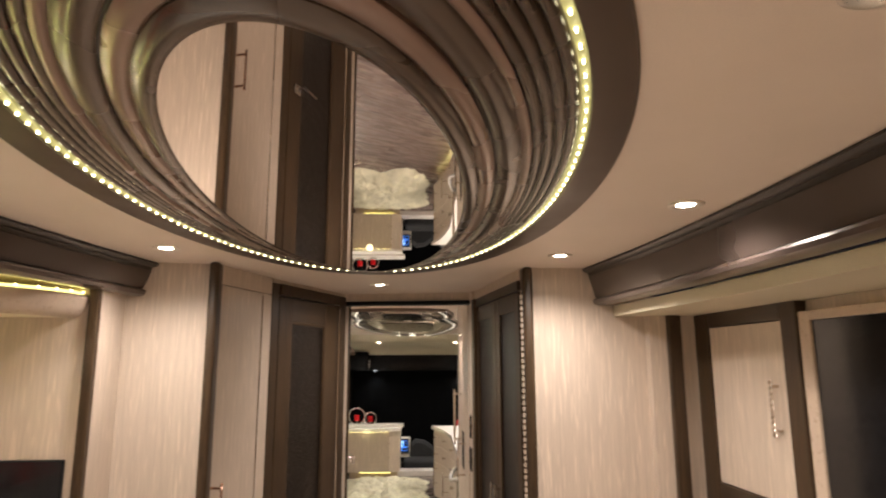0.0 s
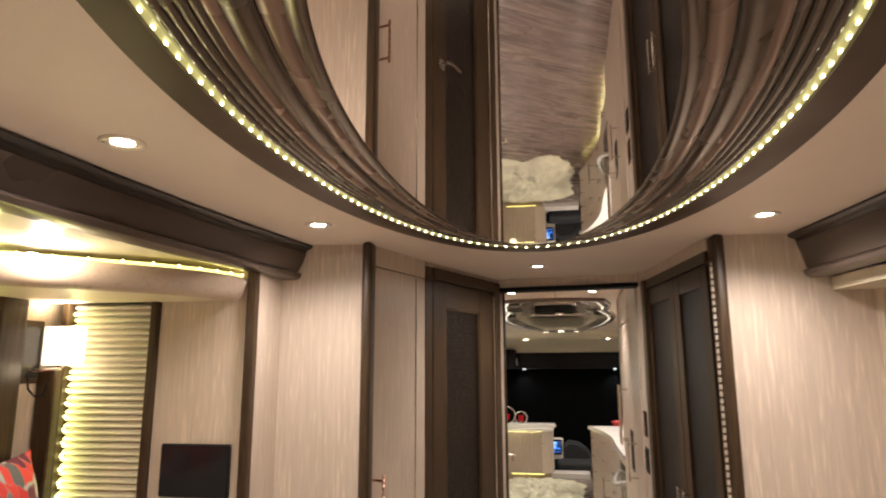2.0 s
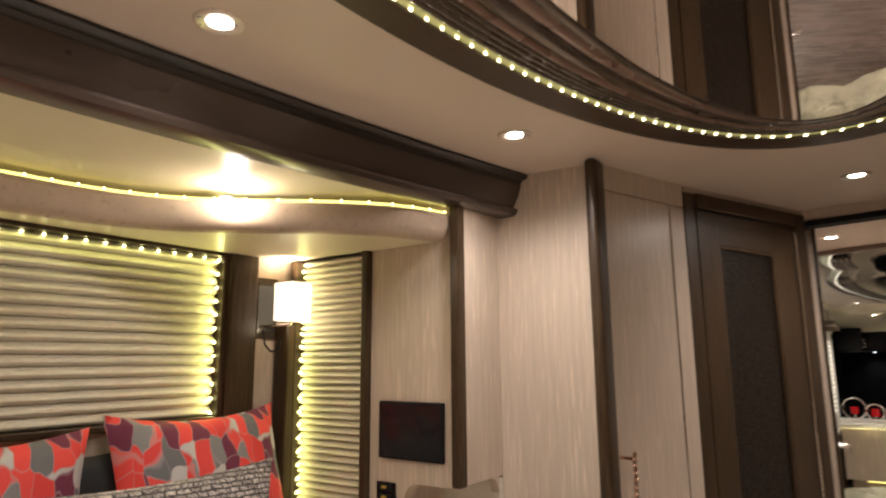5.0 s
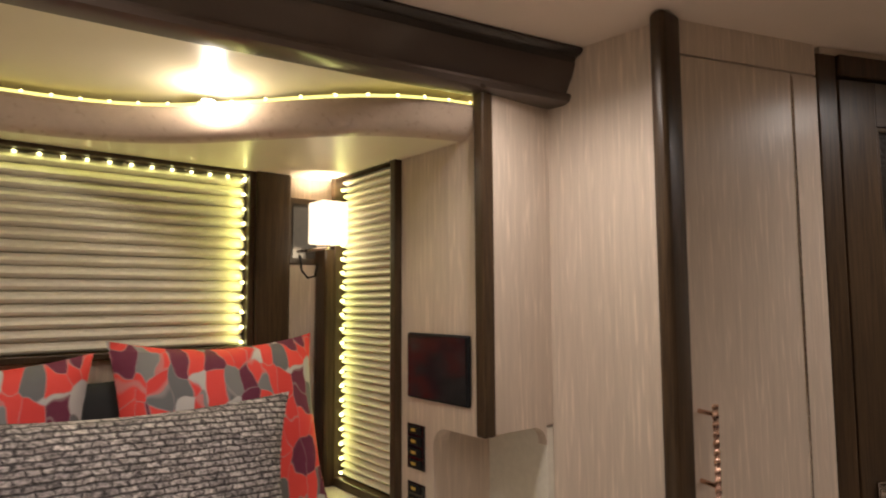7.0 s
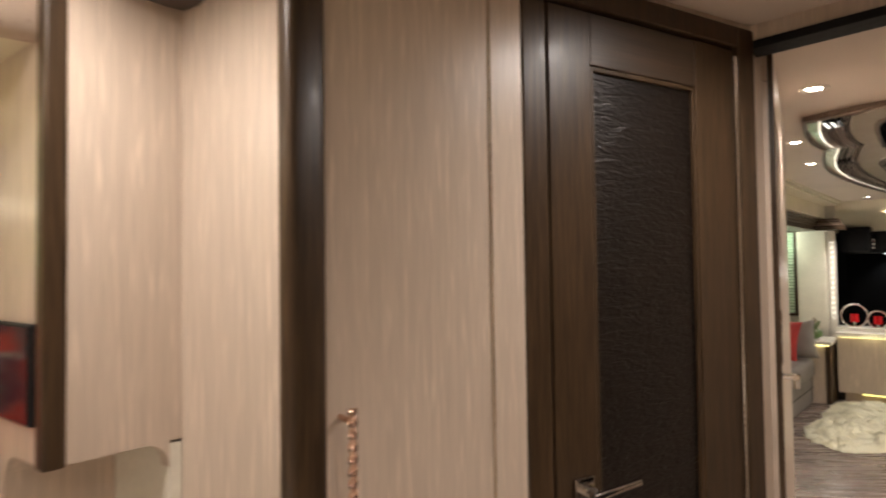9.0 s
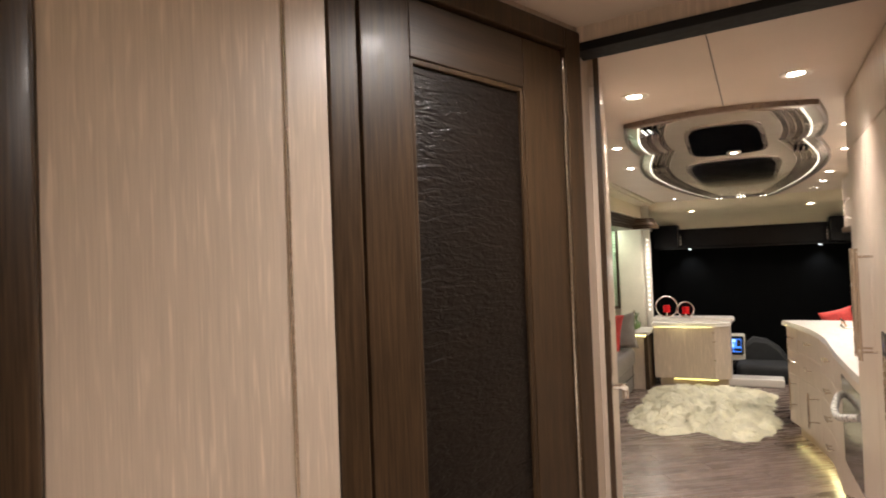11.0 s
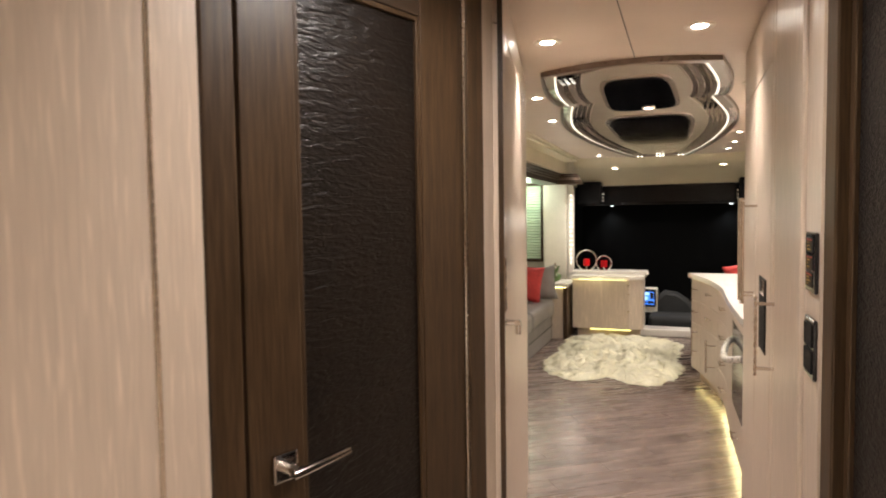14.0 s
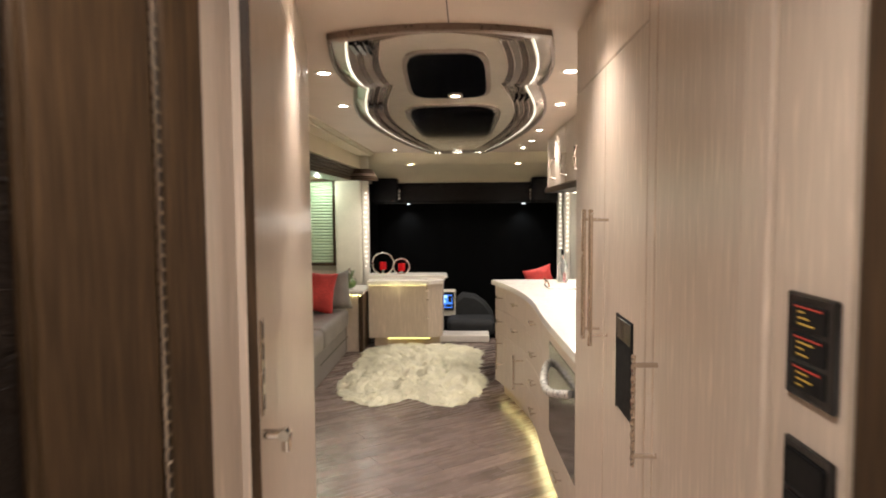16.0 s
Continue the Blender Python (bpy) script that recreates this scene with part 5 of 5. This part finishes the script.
def rug():
    """Four joined sheepskins with a shaggy, lobed outline."""
    cu, cv = -0.47, 4.7
    n, rings = 220, 54
    bm = bmesh.new()
    rnd = random.Random(3)

    def radius(t):
        c, s = math.cos(t), math.sin(t)
        k = (abs(c / 0.60) ** 3 + abs(s / 1.12) ** 3) ** (-1 / 3)
        return k * (1 - 0.06 * math.cos(4 * t) - 0.12 * math.exp(-((t % (2 * math.pi)) - 4.75) ** 2 / 0.012) - 0.08 * math.exp(-((t % (2 * math.pi)) - 1.5) ** 2 / 0.02) + 0.03 * math.sin(9 * t) + 0.06 * noise.noise((3 * c, 3 * s, 0)) + 0.06 * noise.noise((9 * c, 9 * s, 5)) + 0.03 * noise.noise((30 * c, 30 * s, 5)))

    def height(x, y, f):
        """Soft locks of wool with hollows between them."""
        wx, wy = x + 0.05 * noise.noise((x * 4, y * 4, 9)), y + 0.05 * noise.noise((x * 4, y * 4, 11))
        big = abs(noise.noise((wx * 5.0, wy * 4.0, 2)))
        mid = abs(noise.noise((wx * 11, wy * 9, 7)))
        rim = (1 - f ** 5)
        return rim * (0.025 + 0.10 * big ** 0.8 + 0.05 * mid + 0.012 * noise.noise((x * 40, y * 40, 3))) + 0.006

    rows = []
    for j in range(rings + 1):
        f = j / rings
        row = []
        for i in range(n):
            t = 2 * math.pi * i / n
            r = radius(t) * f
            x, y = cu + r * math.cos(t), cv + r * math.sin(t)
            row.append(bm.verts.new((x, y, max(height(x, y, f), 0.004) if j < rings else 0.002)))
        rows.append(row)
    for j in range(1, rings):
        for i in range(n):
            a, b = rows[j], rows[j + 1]
            bm.faces.new((a[i], a[(i + 1) % n], b[(i + 1) % n], b[i]))
    bm.faces.new(rows[1])
    bmesh.ops.delete(bm, geom=rows[0], context="VERTS")
    ob = thing("sheepskin_rug", "shaggy cream sheepskin rug on the dark floor", "rug", at=L)
    part("pelt", bm, RUG, ob, smooth=True)
    bm = bmesh.new()
    for _ in range(9000):
        t, f = rnd.uniform(0, 2 * math.pi), rnd.random() ** 0.42
        r = radius(t) * f
        x, y = cu + r * math.cos(t), cv + r * math.sin(t)
        a = t + 1.6 * noise.noise((x * 5, y * 5, 20)) + rnd.gauss(0, 0.5)
        d = Vector((math.cos(a), math.sin(a), rnd.uniform(-0.25, 0.22))).normalized() * rnd.uniform(0.02, 0.045)
        s = Vector((-math.sin(a), math.cos(a), rnd.uniform(-0.5, 0.5))).normalized() * rnd.uniform(0.005, 0.010)
        p = Vector((x, y, height(x, y, f) + 0.001))
        q = p + d
        q.z = max(q.z, 0.003)
        va, vb, vc = bm.verts.new(p - s), bm.verts.new(p + s), bm.verts.new(q)
        bm.faces.new((va, vb, vc))
    tagged(part("wool", bm, RUG, ob), kind="stuff")


rug()


SCREEN_PALE = glow("pale_blue_screen", (0.35, 0.6, 1.0), 1.0)


def cab():
    ob = thing("driver_seat", "dark grey driver's seat turned to the lounge", "seat", at=lv(0.04, 6.5, -0.30))
    part("cushion", box(-0.28, 0.28, -0.28, 0.28, 0.30, 0.48, 0.06, segments=4), CARPET, ob, smooth=True)
    hump = [(-0.30, 0.40), (-0.24, 0.62), (-0.10, 0.74), (0.05, 0.72), (0.18, 0.63), (0.27, 0.50), (0.30, 0.40)]
    part("backrest", sweep([[(u * s, v, 0.4 + (z - 0.4) * s) for u, z in hump] for v, s in ((0.12, 0.86), (0.16, 1.0), (0.28, 1.0), (0.32, 0.86))]), CARPET, ob, smooth=True)
    part("pedestal", box(-0.2, 0.2, -0.2, 0.2, -0.1, 0.30, 0.02), BLACK_MATT, ob)
    ob = thing("dash_console", "pale dash console with a lit blue screen", "dashboard", at=lv(-0.245, 6.6, -0.16))
    part("body", box(-0.12, 0.10, 0.0, 0.3, -0.24, 0.62, 0.02), WHITE_WALL, ob)
    part("screen_bezel", box(-0.10, 0.085, -0.02, 0.0, 0.40, 0.62, 0.008), BLACK, ob)
    part("screen", box(-0.085, 0.06, -0.023, -0.0202, 0.43, 0.59), BLUE_SCREEN, ob, "lit blue screen")
    for x0, x1, z0, z1, mat in ((-0.08, -0.03, 0.445, 0.47, BLACK), (-0.02, 0.055, 0.44, 0.475, BLACK), (-0.08, 0.0, 0.55, 0.583, SCREEN_PALE), (0.012, 0.055, 0.50, 0.58, BLACK), (-0.07, -0.02, 0.49, 0.53, SCREEN_PALE)):
        part("screen_field", box(x0, x1, -0.0245, -0.0234, z0, z1), mat, ob)
    part("key_panel", box(-0.08, 0.06, -0.006, 0.0, 0.15, 0.33, 0.004), BLACK, ob)


cab()

# ---- lounge: side windows, valance and wall cabinet ----
structure("wall_lounge_end", box(UL, -1.13, 6.20, 6.26, 0, 2.1), WHITE_WALL, "pale padded end wall beyond the sofa", at=L)
blind_window("window_3", 0.30, 0.93, L @ along((-1.83, 6.145), (-1.53, 6.145), 0.86), BEADS_YELLOW, "lounge window with a closed pale green blind", bead_side=(), top=False, slat=material("green_blind_slat", (0.56, 0.68, 0.53), 0.45, contrast=0.06, fine_contrast=0.05))
structure("trim_lounge_column", box(-1.495, -1.20, 6.10, 6.2, 0.0, 1.81, 0.02), WHITE_WALL, "white padded column between the windows", "trim", at=L)


def lit_strip(name, u, v, z0, z1, label):
    ob = thing(name, label, "light strip", "upright light strips", at=lv(u, v, 0))
    part("channel", box(-0.035, 0.035, 0, 0.045, 0.0, z1, 0.004), WHITE, ob)
    bm = bmesh.new()
    for z in np.arange(z0 + 0.02, z1, 0.056):
        bmesh.ops.create_icosphere(bm, subdivisions=1, radius=0.0075, matrix=Matrix.Translation((0, -0.004, z)))
    tagged(part("light_beads", bm, LED_WHITE, ob), kind="stuff")


lit_strip("upright_light_strip", -1.155, 6.16, 0.80, 1.68, "upright strip of bright beads by the windscreen")
lit_strip("upright_light_strip", 1.17, 6.95, 0.95, 1.66, "upright strip of bright beads by the windscreen")
lit_strip("upright_light_strip", 1.18, 6.45, 0.95, 1.66, "upright strip of bright beads by the windscreen")




def lounge_valance():
    ob = thing("window_valance", "dark ribbed wooden valance over the lounge windows", "valance", at=L)
    for k in range(4):
        pts = [(-1.30 - 0.012 * k, 1.6, 0), (-1.30 - 0.012 * k, 5.9, 0)]
        part("rib", box(-1.5, -1.28 + 0.014 * k, 1.57, 6.0 - 0.02 * k, 1.82 + 0.026 * k, 1.843 + 0.026 * k, 0.006), DARKWOOD, ob)
    part("rib", box(-1.5, -1.27, 1.57, 6.02, 1.79, 1.817, 0.006), DARKWOOD, ob)
    for k in range(5):
        e = -1.0 - 0.016 * max(k, 0) - (0.0 if k else 0.01)
        v0 = 5.90 + 0.014 * k
        arc = [(e - 0.12 + 0.12 * math.sin(t), v0 + 0.12 - 0.12 * math.cos(t)) for t in np.linspace(0, math.pi / 2, 7)]
        part("rib", prism([(-1.515, v0)] + arc + [(e, 6.19), (-1.515, 6.19)], 1.79 + 0.026 * k + 0.003, 1.814 + 0.026 * k, bevel=0.003), DARKWOOD if k != 2 else BRONZE_RIB, ob)
    for k, (u, z0, z1) in enumerate(((-1.05, 2.096, HC), (-1.09, 2.074, 2.094), (-1.22, 1.93, 2.072))):
        structure("trim_crown_" + str(k + 1), box(UL, u, 1.57, 6.25 - 0.02 * k, z0, z1, 0.006), CREAM, "pale stepped crown moulding along the lounge ceiling", "trim", at=L)


lounge_valance()


def wall_cupboard():
    ob = thing("wall_cupboard", "pale laminate wall cupboard over the counter", "cabinet", at=L)
    part("body", box(0.76, UR - 0.003, 2.6, 5.0, 1.66, HC - 0.004, 0.004), LAMINATE, ob)
    part("lower_rail", box(0.74, UR - 0.003, 2.6, 5.02, 1.615, 1.658, 0.004), DARKWOOD, ob)
    for v in (3.2, 3.8, 4.4):
        part("door", box(0.742, 0.758, v - 0.58, v, 1.665, HC - 0.01, 0.003), LAMINATE, ob)
        part("handle", tube([(0.742, v - 0.05, 1.72), (0.70, v - 0.05, 1.73), (0.695, v - 0.05, 1.80), (0.70, v - 0.05, 1.87), (0.742, v - 0.05, 1.88)], 0.008), CHROME, ob, smooth=True)


wall_cupboard()


CLEAR_GLASS = material("clear_bottle_glass", (0.95, 0.96, 0.95), 0.03, contrast=0.01, fine_contrast=0.01)
CLEAR_GLASS.node_tree.nodes["Principled BSDF"].inputs["Transmission Weight"].default_value = 0.9


def counter_things():
    ob = thing("bottle", "clear glass bottle with dark stopper on the counter", "bottle", at=lv(0.72, 3.80, 0.911))
    n = 20
    prof = [(0.0, 0.0), (0.042, 0.0), (0.044, 0.02), (0.042, 0.13), (0.016, 0.17), (0.014, 0.21), (0.0, 0.21)]
    secs = [[(r * math.cos(2 * math.pi * i / n), r * math.sin(2 * math.pi * i / n), z) for r, z in prof] for i in range(n)]
    part("glass", sweep(secs, close=True, cap=False), CLEAR_GLASS, ob, smooth=True)
    part("stopper", cylinder((0, 0, 0.21), (0, 0, 0.25), 0.011, n=12), BLACK_MATT, ob)
    ob = thing("tray", "white tray with raised metal grips", "tray", at=lv(0.66, 3.5, 0.911))
    part("plate", box(-0.10, 0.2, -0.14, 0.14, 0, 0.015, 0.005), WHITE, ob)
    part("grip", tube([(-0.09, -0.1, 0.012), (-0.1, -0.1, 0.05), (-0.1, 0.1, 0.05), (-0.09, 0.1, 0.012)], 0.006), BRASSY, ob, smooth=True)
    cushion("cushion", 0.26, 0.17, 0.10, lv(0.63, 4.6, 0.865) @ pose(0, 0, 0, 0, -14, 8), RED, "red cushion on the front passenger seat", seed=31)
    ob = thing("passenger_seat", "dark grey passenger seat beyond the counter", "seat", at=L)
    part("cushion", box(0.30, 1.0, 4.25, 4.95, 0.35, 0.80, 0.08, segments=4), CARPET, ob, smooth=True)
    part("pedestal", box(0.4, 0.9, 4.3, 4.9, 0.0, 0.35, 0.02), BLACK_MATT, ob)


counter_things()


# bright strip under the wall cupboard
data = bpy.data.lights.new("cupboard_light", "AREA")
data.shape, data.size, data.size_y, data.energy, data.color = "RECTANGLE", 0.04, 2.2, 9.0, (1.0, 0.92, 0.8)
ob = new("cupboard_light", data)
ob.matrix_basis = lv(1.0, 3.8, 1.61)
ob = thing("cupboard_light_bar", "slim lit bar under the wall cupboard", "light bar", at=L)
part("diffuser", box(0.985, 1.015, 2.65, 4.95, 1.612, 1.6145), LED_WHITE, ob)
# added fill in front of the upright bead strip, without a lamp body
p = L @ Vector((-1.08, 5.62, 1.35))
point_source(p.x, p.y, 1.35, 2.2, (1.0, 0.96, 0.85), 0.12)
# added greenish fill that brightens the lounge window's blind, no fixture there
p = L @ Vector((-1.65, 5.9, 1.72))
point_source(p.x, p.y, 1.72, 2.5, (0.85, 1.0, 0.8), 0.03)


# floor boards across the lounge, staggered row by row
def boards():
    w, length, g = 0.135, 1.02, 0.0006
    U0, U1, V0, V1 = -1.98, UR + 0.03, 0.0, 6.08
    meshes = []
    for k in range(3):
        meshes.append(mesh_of("plank", box(g, length - g, g, w - g, -0.008, 0.0, 0.0008, segments=1), FLOOR))
    slant = radians(36)
    ca, sa = math.cos(slant), math.sin(slant)
    for r in range(-22, 70):
        for k in range(-3, 9):
            a, c = (k + (r * 0.37) % 1.0) * length, r * w
            ends = [((a + i) * ca - (c + j) * sa - 0.6, (a + i) * sa + (c + j) * ca) for i in (0, length) for j in (0, w)]
            inside = [U0 < u < U1 and V0 < v < V1 for u, v in ends]
            at = pose(ends[0][0], ends[0][1], 0, 0, 0, 36)
            if all(inside):
                shared("plank", meshes[r % 3], floor, at)
            elif min(e[0] for e in ends) < U1 and max(e[0] for e in ends) > U0 and min(e[1] for e in ends) < V1 and max(e[1] for e in ends) > V0:
                # cut to the room's edge
                bm = box(g, length - g, g, w - g, -0.008, 0.0, 0.0008, segments=1)
                bm.transform(at)
                for co, no in (((U0, 0, 0), (-1, 0, 0)), ((U1, 0, 0), (1, 0, 0)), ((0, V0, 0), (0, -1, 0)), ((0, V1, 0), (0, 1, 0))):
                    bmesh.ops.bisect_plane(bm, geom=bm.verts[:] + bm.edges[:] + bm.faces[:], plane_co=co, plane_no=no, clear_outer=True)
                if len(bm.faces):
                    bm.transform(at.inverted())
                    shared("plank", mesh_of("plank", bm, FLOOR), floor, at)


boards()
